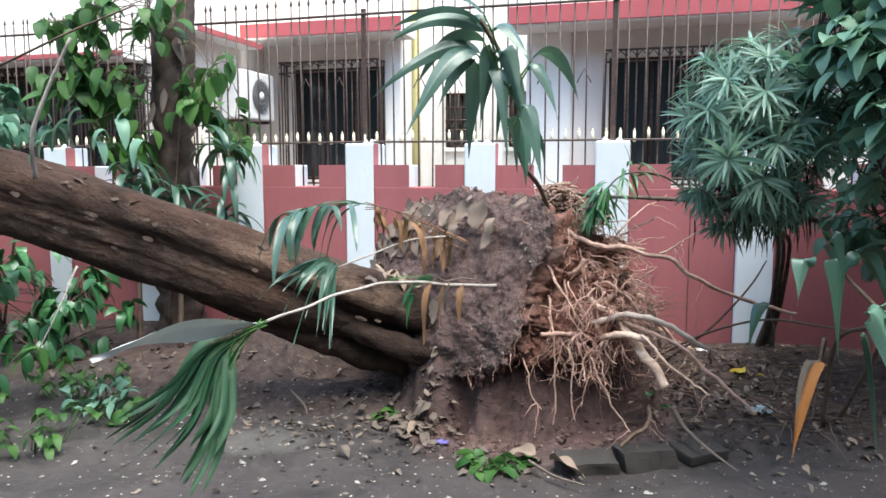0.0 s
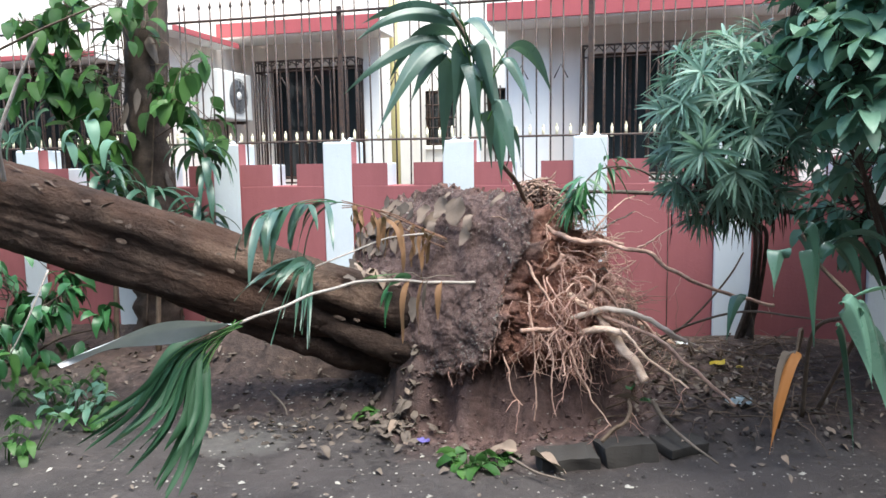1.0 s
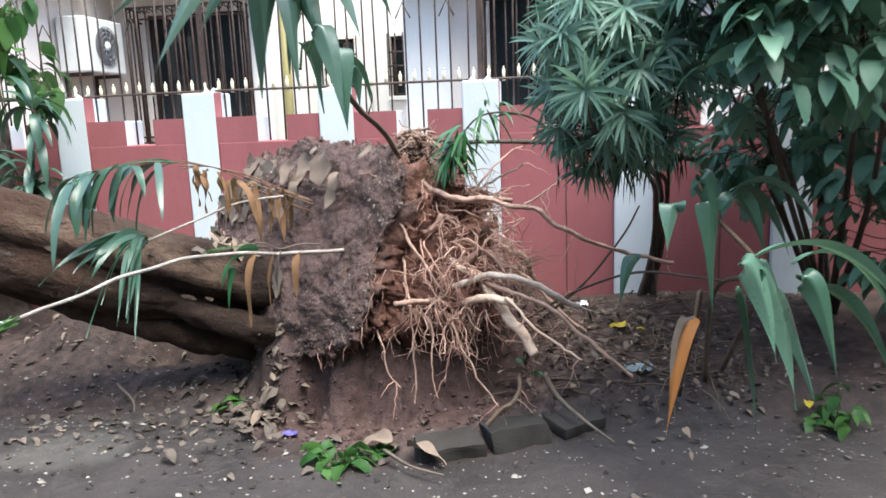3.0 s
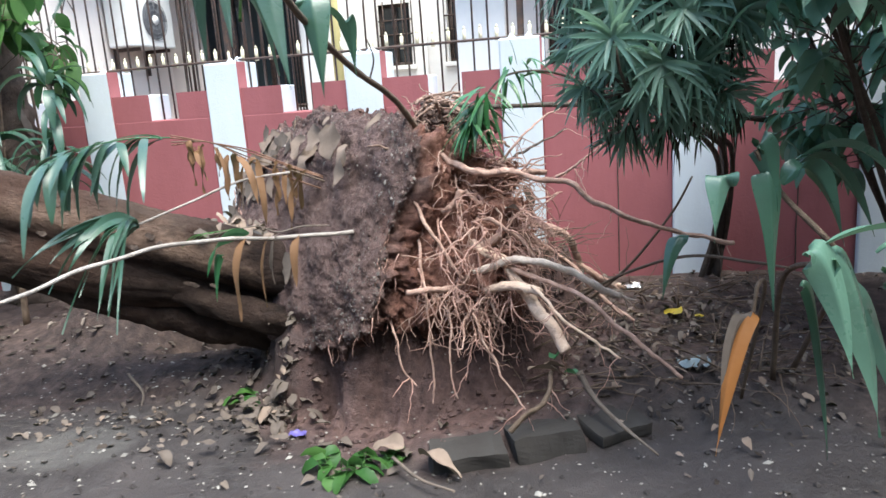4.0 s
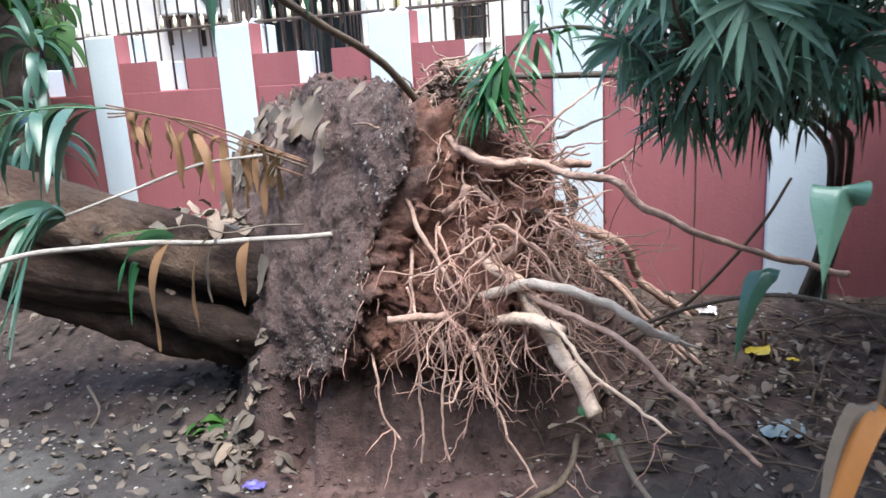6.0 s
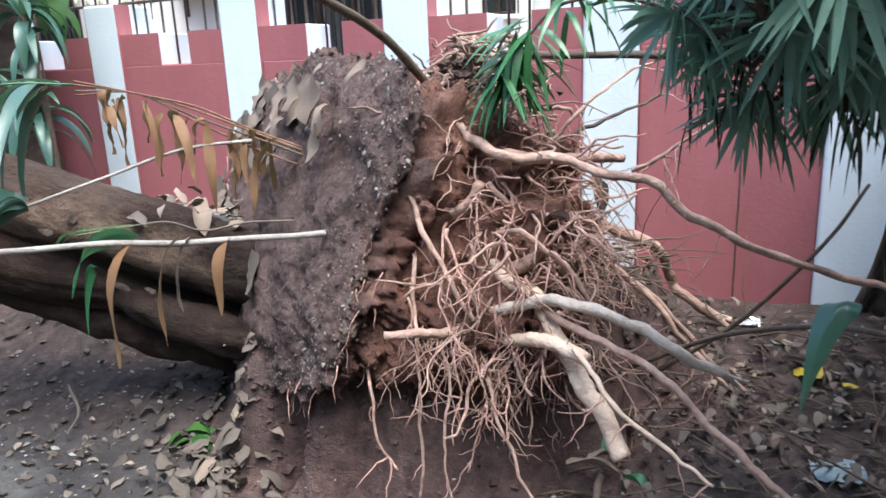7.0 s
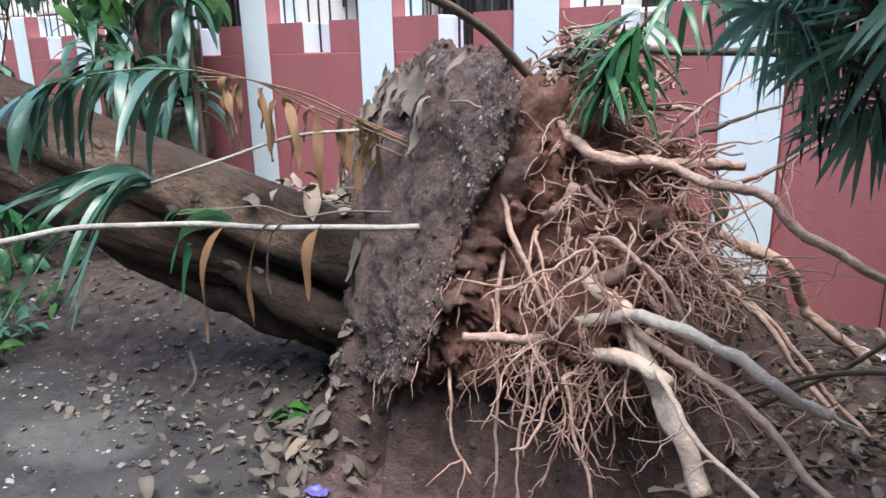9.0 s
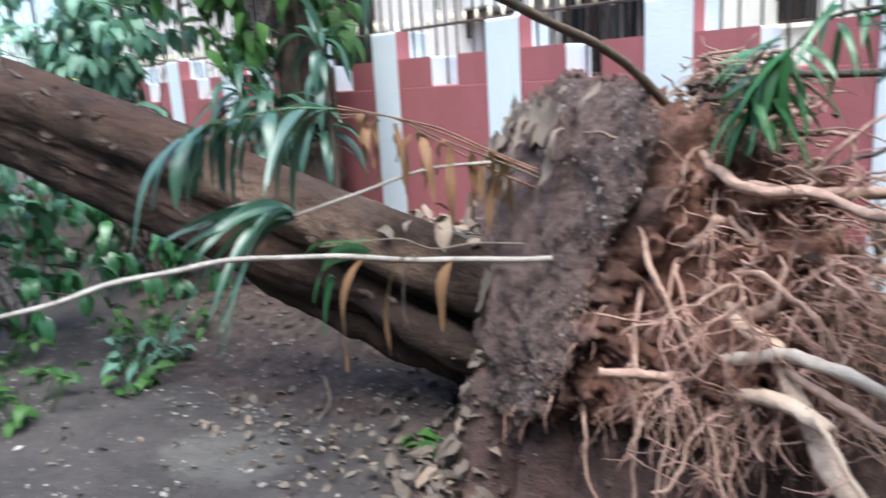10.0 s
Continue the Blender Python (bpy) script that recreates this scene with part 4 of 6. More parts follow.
for k in range(26):
    a = Vector((0.62 + 0.03 * (k % 13), 3.86 - 0.012 * (k % 13), 0.72 + 0.035 * (k % 7)))
    e = wander(a, Vector((HR.uniform(-0.5, 0.6), HR.uniform(-0.9, -0.2), HR.uniform(-0.9, 0.4))), HR.uniform(0.06, 0.2), k * 3.3, 0.5, 8, 0.6)
    HAIR.tube(e, taper(len(e), HR.uniform(0.002, 0.005), 0.001), 5)
# fat stubs in the red soil
for x, y, z, w in ((-0.3, 0.85, 0.2, 0.022), (-0.2, 0.9, 0.42, 0.024), (-0.4, 0.9, -0.05, 0.018), (-0.55, 0.8, 0.3, 0.022)):
    p = surf(x, y, z)
    o = (p - CEN).normalized()
    root([p - o * 0.06, p + Vector((0.02, -0.02, 0.03)), p + o * 0.02 + Vector((0.05, -0.02, 0.09))], w, w * 0.7, sides=10)

# medium roots over the underside
RS = random.Random(11)


def under():
    """A point on the root side of the plate and its outward way."""
    d = Vector((RS.uniform(-0.95, -0.16), RS.uniform(0.0, 1.0), RS.uniform(-0.45, 0.95)))
    p = surf(*d)
    o = (p - PLATE @ Vector((-0.15, 0, 0))).normalized()
    return p, o


for i in range(200):
    p, o = under()
    if p.z < 0.42 and RS.random() < 0.7:
        continue
    d = o * 0.35 + Vector((RS.uniform(-0.6, 0.7), RS.uniform(-0.5, 0.3), RS.uniform(-1.5, 0.6)))
    ln, r = RS.uniform(0.14, 0.42), RS.uniform(0.002, 0.0048) if i % 5 else RS.uniform(0.005, 0.009)
    c = wander(p - o * 0.035, d, ln, i * 3.1, RS.uniform(0.0, 0.7), 14, 0.5)
    mb = MB()
    mb.tube(spline(c, 2), taper(len(spline(c, 2)), r, r * 0.4), 6, 0, 0.3, i)
    for j in range(RS.randint(1, 4)):
        b = RS.randint(3, 12)
        e = wander(c[b], Vector((RS.uniform(-1, 1), RS.uniform(-1, 1), RS.uniform(-1, 0.5))), RS.uniform(0.05, 0.16), i + j * 5.3, 0.5, 6, 0.7)
        mb.tube(e, taper(len(e), r * 0.45, 0.0012), 5)
    part("root", mb, M_ROOT, tree)

# strands hanging from the near side
for i in range(26):
    x = RS.uniform(0.55, 0.90)
    p = Vector((x, 3.90 - 0.22 * (x - 0.4) - RS.uniform(0.0, 0.16), RS.uniform(0.46, 0.84)))
    ln = min(RS.uniform(0.16, 0.46), p.z - 0.14)
    c = spline(wander(p + Vector((-0.03, 0.06, 0.03)), Vector((RS.uniform(-0.35, 0.4), -0.45, -0.8)), ln, i * 4.7, 0.9, 12, 0.55), 2)
    r = RS.uniform(0.0026, 0.0062)
    mb = MB()
    mb.tube(c, taper(len(c), r, r * 0.45), 6, 0, 0.3, i)
    for j in range(RS.randint(5, 10)):
        e = wander(c[RS.randint(6, len(c) - 3)], Vector((RS.uniform(-1, 1), RS.uniform(-0.7, 0.4), RS.uniform(-1.2, -0.1))), RS.uniform(0.06, 0.18), i + j * 3.3, 0.6, 7, 0.55)
        mb.tube(e, taper(len(e), r * 0.5, 0.001), 5)
    part("root", mb, M_FINE if i % 3 else M_ROOT, tree)

# hair roots: too many to count
mb = HAIR
for i in range(760):
    p, o = under()
    if o.x > 0.6 and o.y > -0.3:
        continue
    if p.z < 0.5 and RS.random() < 0.75:
        continue
    d = o * 0.6 + Vector((RS.uniform(-0.8, 0.8), RS.uniform(-0.7, 0.4), RS.uniform(-1.2, 0.4)))
    c = wander(p - o * 0.02, d, RS.uniform(0.04, 0.18), i * 1.37, RS.uniform(0.2, 1.0), 9, 0.6)
    r = RS.uniform(0.0012, 0.0042)
    mb.tube(c, taper(len(c), r, r * 0.35), 4)
    if RS.random() < 0.5:
        e = wander(c[3], Vector((RS.uniform(-1, 1), RS.uniform(-1, 1), RS.uniform(-1, 0.4))), RS.uniform(0.04, 0.12), i + 2.2, 0.6, 5, 0.8)
        mb.tube(e, taper(len(e), r * 0.7, 0.0008), 4)
# fringe hanging from the lower rim of the soil face
for i in range(60):
    a = RS.uniform(-2.6, 0.3)
    d = Vector((RS.uniform(-0.05, 0.3), math.cos(a), math.sin(a)))
    p = surf(*d)
    c = wander(p, Vector((RS.uniform(-0.5, 0.3), RS.uniform(-0.5, 0.1), -0.8)), RS.uniform(0.04, 0.12), i * 2.1, 1.2, 6, 0.5)
    r = RS.uniform(0.001, 0.0035)
    mb.tube(c, taper(len(c), r, 0.0008), 4)
tagged(part("root_hair", mb, M_FINE, tree, "tangle of fine tan roots"), kind="stuff")
# root mat on top of the plate
mb = MB()
for i in range(230):
    p = Vector((RS.gauss(0.68, 0.10), RS.gauss(4.40, 0.13), 1.24 + RS.uniform(-0.08, 0.13)))
    p.z -= 0.55 * max(abs(p.x - 0.68) - 0.07, 0)
    w = RS.uniform(-1.2, 1.2)
    c = wander(p, Vector((math.cos(w) * RS.choice((-1, 1)), math.sin(w), RS.uniform(-0.5, 0.35))), RS.uniform(0.05, 0.19), i * 2.9, 0.6, 7, 0.7)
    r = RS.uniform(0.002, 0.006) if i % 7 else RS.uniform(0.008, 0.014)
    mb.tube(c, taper(len(c), r, r * 0.5), 5)
rs = MB()
for i in range(420):
    p = Vector((RS.gauss(0.66, 0.11), RS.gauss(4.42, 0.12), 1.20 + RS.uniform(-0.10, 0.10)))
    p.z -= 0.55 * max(abs(p.x - 0.68) - 0.07, 0)
    k = RS.uniform(0.008, 0.026)
    q = [p + Vector((math.cos(j * 1.571 + i), math.sin(j * 1.571 + i), RS.uniform(-0.4, 0.4))) * k * RS.uniform(0.6, 1.1) for j in range(4)]
    rs.add(q + [p + Vector((0, 0, k * 0.8)), p - Vector((0, 0, k * 0.8))], [(0, 1, 4), (1, 2, 4), (2, 3, 4), (3, 0, 4), (1, 0, 5), (2, 1, 5), (3, 2, 5), (0, 3, 5)])
tagged(part("mat_soil", rs, M_MOULD, tree, "dark soil held in the root mat", False), kind="stuff")
tagged(part("root_mat", mb, M_OLDROOT, tree, "dry root mat along the upper rim"), kind="stuff")
# red clods among the roots
mb = MB()
for i in range(2600):
    d = Vector((RS.uniform(-1.0, -0.12), RS.uniform(-0.1, 1), RS.uniform(-0.8, 1)))
    p = PLATE_INV @ surf(*d)
    s = RS.uniform(0.005, 0.016) * (1 if RS.random() < 0.9 else 1.8)
    u = Vector((RS.uniform(-1, 1), RS.uniform(-1, 1), RS.uniform(-1, 1))).normalized()
    a = u.cross(Vector((0.3, 0.8, 0.5))).normalized()
    b = u.cross(a)
    f, g = RS.uniform(0.5, 1.0), RS.uniform(0.4, 0.9)
    mb.add([p + a * s, p + b * s * f, p - a * s * g, p - b * s * f, p + u * s * 0.7, p - u * s * 0.7], [(0, 1, 4), (1, 2, 4), (2, 3, 4), (3, 0, 4), (1, 0, 5), (2, 1, 5), (3, 2, 5), (0, 3, 5)])
tagged(part("subsoil_grit", mb, M_SOIL, tree, "red-brown soil clods between the roots", False, m=PLATE), kind="stuff")
# short rootlets over the upper root side
for i in range(70):
    d = Vector((RS.uniform(-0.75, -0.2), RS.uniform(0.35, 1.0), RS.uniform(0.1, 0.9)))
    p = surf(*d)
    o = (p - HEART).normalized()
    c = spline(wander(p - o * 0.03, o * 0.4 + Vector((RS.uniform(-0.7, 0.7), RS.uniform(-0.6, 0.2), RS.uniform(-1.0, 0.5))), RS.uniform(0.1, 0.3), i * 5.9, 0.4, 10, 0.6), 2)
    r = RS.uniform(0.0025, 0.0075)
    mb = MB()
    mb.tube(c, taper(len(c), r, r * 0.45), 6, 0, 0.3, i)
    part("root", mb, M_ROOT if i % 2 else M_FINE, tree)
# long pinkish strands branching down over the red soil
for i in range(130):
    d = Vector((RS.uniform(-0.8, -0.18), RS.uniform(0.3, 1.0), RS.uniform(-0.2, 0.85) if i < 90 else RS.uniform(0.25, 0.95)))
    p = surf(*d)
    o = (p - HEART).normalized()
    if o.x > 0.62 and o.y > -0.3:
        continue
    c = spline(wander(p - o * 0.03, o * 0.55 + Vector((RS.uniform(-0.5, 0.4), RS.uniform(-0.5, 0.1), RS.uniform(-1.1, -0.1))), RS.uniform(0.15, 0.40), i * 7.3, 0.9, 11, 0.62), 2)
    r = RS.uniform(0.002, 0.0055)
    mb = MB()
    mb.tube(c, taper(len(c), r, r * 0.4), 6, 0, 0.3, i)
    for j in range(RS.randint(3, 7)):
        e = wander(c[RS.randint(4, len(c) - 3)], Vector((RS.uniform(-1, 1), RS.uniform(-0.8, 0.2), RS.uniform(-1.0, 0.3))), RS.uniform(0.04, 0.13), i + j * 2.7, 0.6, 6, 0.75)
        mb.tube(e, taper(len(e), r * 0.55, 0.0009), 5)
    part("root", mb, M_FINE, tree)
# small crumbs standing proud of the soil face
mb = MB()
for i in range(2600):
    d = Vector((RS.uniform(-0.12, 0.7), RS.uniform(-1, 1), RS.uniform(-1, 1)))
    p = PLATE_INV @ surf(*d)
    s = RS.uniform(0.003, 0.008) * (1 if RS.random() < 0.94 else 1.8)
    u = Vector((RS.uniform(-1, 1), RS.uniform(-1, 1), RS.uniform(-1, 1))).normalized()
    a = u.cross(Vector((0.3, 0.8, 0.5))).normalized()
    b = u.cross(a)
    f, g = RS.uniform(0.5, 1.0), RS.uniform(0.4, 0.9)
    mb.add([p + a * s, p + b * s * f, p - a * s * g, p - b * s * f, p + u * s * 0.7, p - u * s * 0.7], [(0, 1, 4), (1, 2, 4), (2, 3, 4), (3, 0, 4), (1, 0, 5), (2, 1, 5), (3, 2, 5), (0, 3, 5)])
tagged(part("topsoil_grit", mb, M_SOIL, tree, "crumbs of topsoil on the plate", False, m=PLATE), kind="stuff")
# broken clods hanging along the rim
mb = MB()
for i in range(110):
    a = RS.uniform(-2.2, 1.9)
    d = Vector((RS.uniform(-0.10, 0.12), math.cos(a), math.sin(a)))
    p = PLATE_INV @ surf(*d)
    s = RS.uniform(0.006, 0.020)
    pts = []
    for k in range(6):
        for j in range(3):
            u = Vector((math.cos(k * 1.047) * (0.6, 1.0, 0.55)[j], math.sin(k * 1.047) * (0.6, 1.0, 0.55)[j], (j - 1) * 0.7))
            pts.append(p + u * s * (1 + 1.1 * noise.noise(p * 40 + u * 2.3)))
    faces = [(k * 3 + j, (k + 1) % 6 * 3 + j, (k + 1) % 6 * 3 + j + 1, k * 3 + j + 1) for k in range(6) for j in range(2)]
    faces += [tuple(k * 3 for k in range(5, -1, -1)), tuple(k * 3 + 2 for k in range(6))]
    mb.add(pts, faces)
tagged(part("soil_rim", mb, M_SOIL, tree, "broken soil clods along the rim", False, m=PLATE), kind="stuff")
# dry vines trailing down the far half of the soil face
for i in range(34):
    d = Vector((RS.uniform(0.1, 0.5), RS.uniform(-0.95, -0.25), RS.uniform(0.0, 0.9)))
    p = surf(*d) + AX * 0.015
    c = wander(p, Vector((RS.uniform(-0.3, 0.3), RS.uniform(-0.4, 0.0), -1)), RS.uniform(0.1, 0.3), i * 3.7, 0.4, 8, 0.35)
    mb = MB()
    mb.tube(c, taper(len(c), RS.uniform(0.002, 0.005), 0.0012), 5)
    part("vine", mb, M_STEM if i % 3 else M_FINE, tree, "dry trailing vine")
# clods and chips pressed into the soil face
mb = MB()
for i in range(3600):
    d = Vector((RS.uniform(0.02, 0.7), RS.uniform(-1, 1), RS.uniform(-1, 1)))
    p = surf(*d)
    s = RS.uniform(0.0022, 0.0075) * (1 if RS.random() < 0.93 else 2.0)
    u = Vector((RS.uniform(-1, 1), RS.uniform(-1, 1), RS.uniform(-1, 1))).normalized()
    w = (AX + u * 0.6).normalized()
    a = w.cross(u).normalized()
    b = w.cross(a)
    f = RS.uniform(0.2, 0.7)
    mb.add([p + a * s, p + b * s * f, p - a * s, p - b * s * f, p + w * s * 0.4], [(0, 1, 4), (1, 2, 4), (2, 3, 4), (3, 0, 4)])
tagged(part("soil_grit", mb, M_CHIP, tree, "pale chips and grit stuck in the soil"), kind="stuff")


# ---- plants ----
LR = random.Random(5)


def unit(r=LR, zlo=-1.0, zhi=1.0):
    while True:
        v = Vector((r.uniform(-1, 1), r.uniform(-1, 1), r.uniform(zlo, zhi)))
        if 0.1 < v.length <= 1:
            return v.normalized()


def strap_leaf(parent, start, way, length, width, droop, mat=None, label="", name="leaf", fold=0.3, prof=0.55, n=12, wave=0.03):
    mb = MB()
    c = blade(start, way, length, droop, n)
    w = Vector(way)
    side = w.cross(Vector((0, 0, 1)))
    if side.length < 1e-3:
        side = Vector((1, 0, 0))
    mb.ribbon(c, width, side + rv(0.25), fold, prof, wave=wave, ph=LR.uniform(0, 6))
    return part(name, mb, mat or M_STRAP, parent, label)


def arc_leaf(parent, a, b, lift, width, side, mat=None, label="", name="leaf", fold=0.3, wave=0.04, bow=0.75):
    """A leaf from a to b that rises by lift on the way."""
    a, b = Vector(a), Vector(b)
    k = Vector((a.x + (b.x - a.x) * bow, a.y + (b.y - a.y) * bow, a.z + lift * 1.6))
    c = []
    for i in range(20):
        t = i / 19
        c.append(a * (1 - t) ** 2 + k * 2 * t * (1 - t) + b * t * t)
    mb = MB()
    mb.ribbon(c, width, side, fold + 0.15, 0.85, wave=wave, ph=LR.uniform(0, 6), ribs=6)
    return part(name, mb, mat or M_STRAP, parent, label)


def stalk(parent, pts, r0, r1, mat, name="stem", sides=8, label=""):
    c = spline(pts, 8)
    mb = MB()
    mb.tube(c, taper(len(c), r0, r1), sides, 0, 0.2, pts[0][0])
    part(name, mb, mat, parent, label)
    return c


# sapling carried up on the root plate
sap = tagged(new("sapling"), "leaning young plant with long drooping glossy leaves on the root plate", "plant")
c = stalk(sap, [(0.64, 4.2, 1.12), (0.50, 3.88, 1.36), (0.39, 3.60, 1.465), (0.31, 3.2, 1.57), (0.27, 2.85, 1.66), (0.24, 2.64, 1.76), (0.18, 2.6, 1.88), (0.12, 2.6, 1.98)], 0.0135, 0.006, M_STEM)
for x0, z0, x1, z1, wd, lift in (
    (0.12, 1.97, -0.21, 1.96, 0.036, 0.05), (0.15, 1.94, -0.21, 1.87, 0.040, 0.06), (0.12, 1.87, -0.26, 1.70, 0.046, 0.05),
    (0.11, 1.86, -0.15, 1.56, 0.058, 0.05), (0.10, 1.84, -0.04, 1.66, 0.052, 0.03), (0.16, 1.93, 0.26, 1.80, 0.055, 0.05),
    (0.12, 1.83, 0.075, 1.50, 0.066, 0.03), (0.18, 1.81, 0.20, 1.51, 0.060, 0.03), (0.20, 1.80, 0.28, 1.57, 0.055, 0.03),
    (0.27, 1.68, 0.318, 1.41, 0.052, 0.02), (0.28, 1.80, 0.37, 1.63, 0.048, 0.06), (0.30, 1.84, 0.47, 1.69, 0.046, 0.06),
    (0.22, 1.64, 0.255, 1.45, 0.046, 0.02), (0.13, 2.0, -0.05, 2.03, 0.034, 0.04), (0.13, 1.90, -0.12, 1.75, 0.044, 0.05),
    (0.17, 1.86, 0.11, 1.60, 0.058, 0.03), (0.15, 1.96, 0.02, 1.90, 0.046, 0.05), (0.22, 1.75, 0.17, 1.56, 0.050, 0.02), (0.19, 1.86, 0.25, 1.64, 0.056, 0.04)):
    y0 = 2.60 + LR.uniform(-0.04, 0.04)
    arc_leaf(sap, (x0, y0, z0), (x1 + 0.01, y0 + LR.uniform(-0.16, 0.16), z1), lift, wd * 1.28, (z0 + lift - z1 + 0.02, LR.uniform(-0.25, 0.25), x1 - x0), M_SAPLEAF, fold=0.15, wave=0.06, bow=LR.uniform(0.25, 0.5))
    stalk(sap, [(0.5 * x0 + 0.10, y0, z0 - 0.07), (x0, y0, z0)], 0.004, 0.003, M_FRESH, "leaf_stalk", 5)
arc_leaf(sap, (0.30, 3.10, 1.66), (0.33, 3.02, 1.385), 0.05, 0.098, (1, -0.1, 0), label="long hanging leaf")
arc_leaf(sap, (0.36, 3.46, 1.63), (0.385, 3.50, 1.47), 0.03, 0.062, (1, 0.1, 0))
arc_leaf(sap, (0.30, 3.15, 1.62), (0.42, 3.10, 1.45), 0.04, 0.06, (0.4, -1, 0))
stalk(sap, [(0.42, 3.68, 1.45), (0.44, 3.66, 1.52), (0.42, 3.60, 1.60)], 0.004, 0.002, M_TWIG, "twig", 5)

# white-stalked frond that lies out towards the road
frond = tagged(new("palm_frond"), "broken plant shoot with a pale bare stalk and drooping leaf fan", "plant")
c = stalk(frond, [(0.30, 3.97, 0.825), (0.20, 3.85, 0.842), (0.10, 3.73, 0.866), (0.0, 3.61, 0.886), (-0.10, 3.49, 0.918), (-0.20, 3.375, 0.936), (-0.30, 3.27, 0.948), (-0.39, 3.17, 0.936), (-0.48, 3.08, 0.927), (-0.57, 2.99, 0.896), (-0.66, 2.90, 0.878), (-0.74, 2.80, 0.86)], 0.0088, 0.006, M_STICK, "stalk", 8, "bare pale stalk")
head = Vector((-0.72, 2.82, 0.865))
for i in range(21):
    f = LR.random()
    tip = Vector((-1.13, 2.40, 0.62)).lerp(Vector((-0.78, 2.42, 0.56)), f) + rv(0.075) + Vector((0, 0, -0.15 * math.sin(2.6 * f ** 1.3)))
    p0 = head + Vector((0.05 * (0.5 - f), 0.05 * LR.uniform(-1, 0.4), LR.uniform(-0.012, 0.012)))
    mid = p0.lerp(tip, 0.38) + Vector((-0.03, -0.02, LR.uniform(0.03, 0.075)))
    pts = spline([p0, mid, p0.lerp(tip, 0.72) + Vector((0, 0, 0.0)), tip + Vector((-0.02, 0, -0.01))], 6)
    cut = LR.randint(5, 8)
    mb = MB()
    mb.tube(pts[:cut], taper(cut, 0.0026, 0.0014), 5)
    part("leaf_stalk", mb, M_FRESH, frond, "thin yellow-green leaf stalk")
    mb = MB()
    mb.ribbon(pts[cut - 2:], LR.uniform(0.024, 0.040), Vector((1, LR.uniform(-1.0, 1.2), LR.uniform(-1.2, 1.2))), 0.5, 0.5, wave=0.07, ph=i)
    part("leaf", mb, M_FANLEAF, frond)
arc_leaf(frond, (-0.74, 2.80, 0.87), (-1.10, 2.21, 0.875), 0.05, 0.125, (0.45, -0.75, 0.7), M_GREYLEAF, "dull silver-grey dried leaf", fold=0.05, wave=0.09)
for x, y, z, ln, mat, lab in ((-0.07, 3.53, 0.915, 0.33, M_ORANGE, "dry brown leaf"), (0.0, 3.61, 0.90, 0.29, M_ORANGE, "dry brown leaf"), (0.09, 3.71, 0.875, 0.22, M_ORANGE, "dry brown leaf"), (0.02, 3.63, 0.895, 0.20, M_DEAD, "dry brown leaf")):
    strap_leaf(frond, (x, y, z), (-0.12 if mat in (M_ORANGE, M_DEAD) else -0.6, -0.3, 0.05), ln, 0.032 if mat in (M_ORANGE, M_DEAD) else 0.052, 3.0, mat, lab, wave=0.14)
arc_leaf(frond, (-0.06, 3.53, 0.925), (-0.21, 3.46, 0.79), 0.03, 0.062, (0.6, -0.2, 0.8), M_FRESHSTRAP, "fresh green leaf on the stalk", fold=0.1)
arc_leaf(frond, (-0.15, 3.49, 0.86), (-0.19, 3.47, 0.69), 0.02, 0.034, (1, -0.3, 0), M_FRESHSTRAP)
stalk(frond, [(0.17, 3.99, 0.855), (0.08, 3.84, 0.885), (0.0, 3.75, 0.885), (-0.06, 3.68, 0.925), (-0.12, 3.62, 0.93), (-0.2, 3.5, 0.935)], 0.0035, 0.002, M_DRYTWIG, "side_stalk", 5)
for k in range(7):
    strap_leaf(frond, (-0.1 - 0.02 * k, 3.64 - 0.015 * k, 0.93), (-0.8, -0.3 + 0.1 * k, 0.15), 0.14, 0.010, 0.6, M_FRESH, "", "leaflet")

# arching shoot over the trunk
arch = tagged(new("arching_shoot"), "arching shoot with drooping green and dry orange leaves over the trunk", "plant")
for j, (dx, dz) in enumerate(((0, 0), (0.05, -0.035), (-0.03, 0.02), (0.02, -0.06))):
    stalk(arch, [(0.17 + dx, 4.22, 1.02 + dz), (0.0 + dx, 4.17, 1.10 + dz), (-0.16, 4.11, 1.18 + dz * 0.6), (-0.30, 4.03, 1.24), (-0.43, 3.93, 1.275 + dz * 0.5)], 0.0042, 0.0028, M_RUST if j != 1 else M_STEM, "stalk", 6, "dry reddish stalk")
rachis = stalk(arch, [(-0.43, 3.93, 1.275), (-0.56, 3.84, 1.285), (-0.70, 3.72, 1.265), (-0.80, 3.62, 1.22)], 0.0035, 0.002, M_FRESHSTRAP, "rachis", 6, "green leaf-bearing rachis")
along = Vector((-0.75, -0.62, 0.0))
across = Vector((-0.62, 0.75, 0.0))
for i in range(26):
    k = LR.random() ** 0.8
    p = rachis[int(k * (len(rachis) - 1))] + rv(0.012)
    w = along * LR.uniform(0.1, 1.1) + across * LR.choice((-1, 1)) * LR.uniform(0.1, 0.9) + Vector((0, 0, LR.uniform(-0.35, 0.5)))
    strap_leaf(arch, p, w, LR.uniform(0.17, 0.42), LR.uniform(0.034, 0.056), LR.uniform(0.6, 2.0), M_STRAP if LR.random() < 0.5 else M_SAPLEAF, fold=0.25, wave=0.06, n=14)
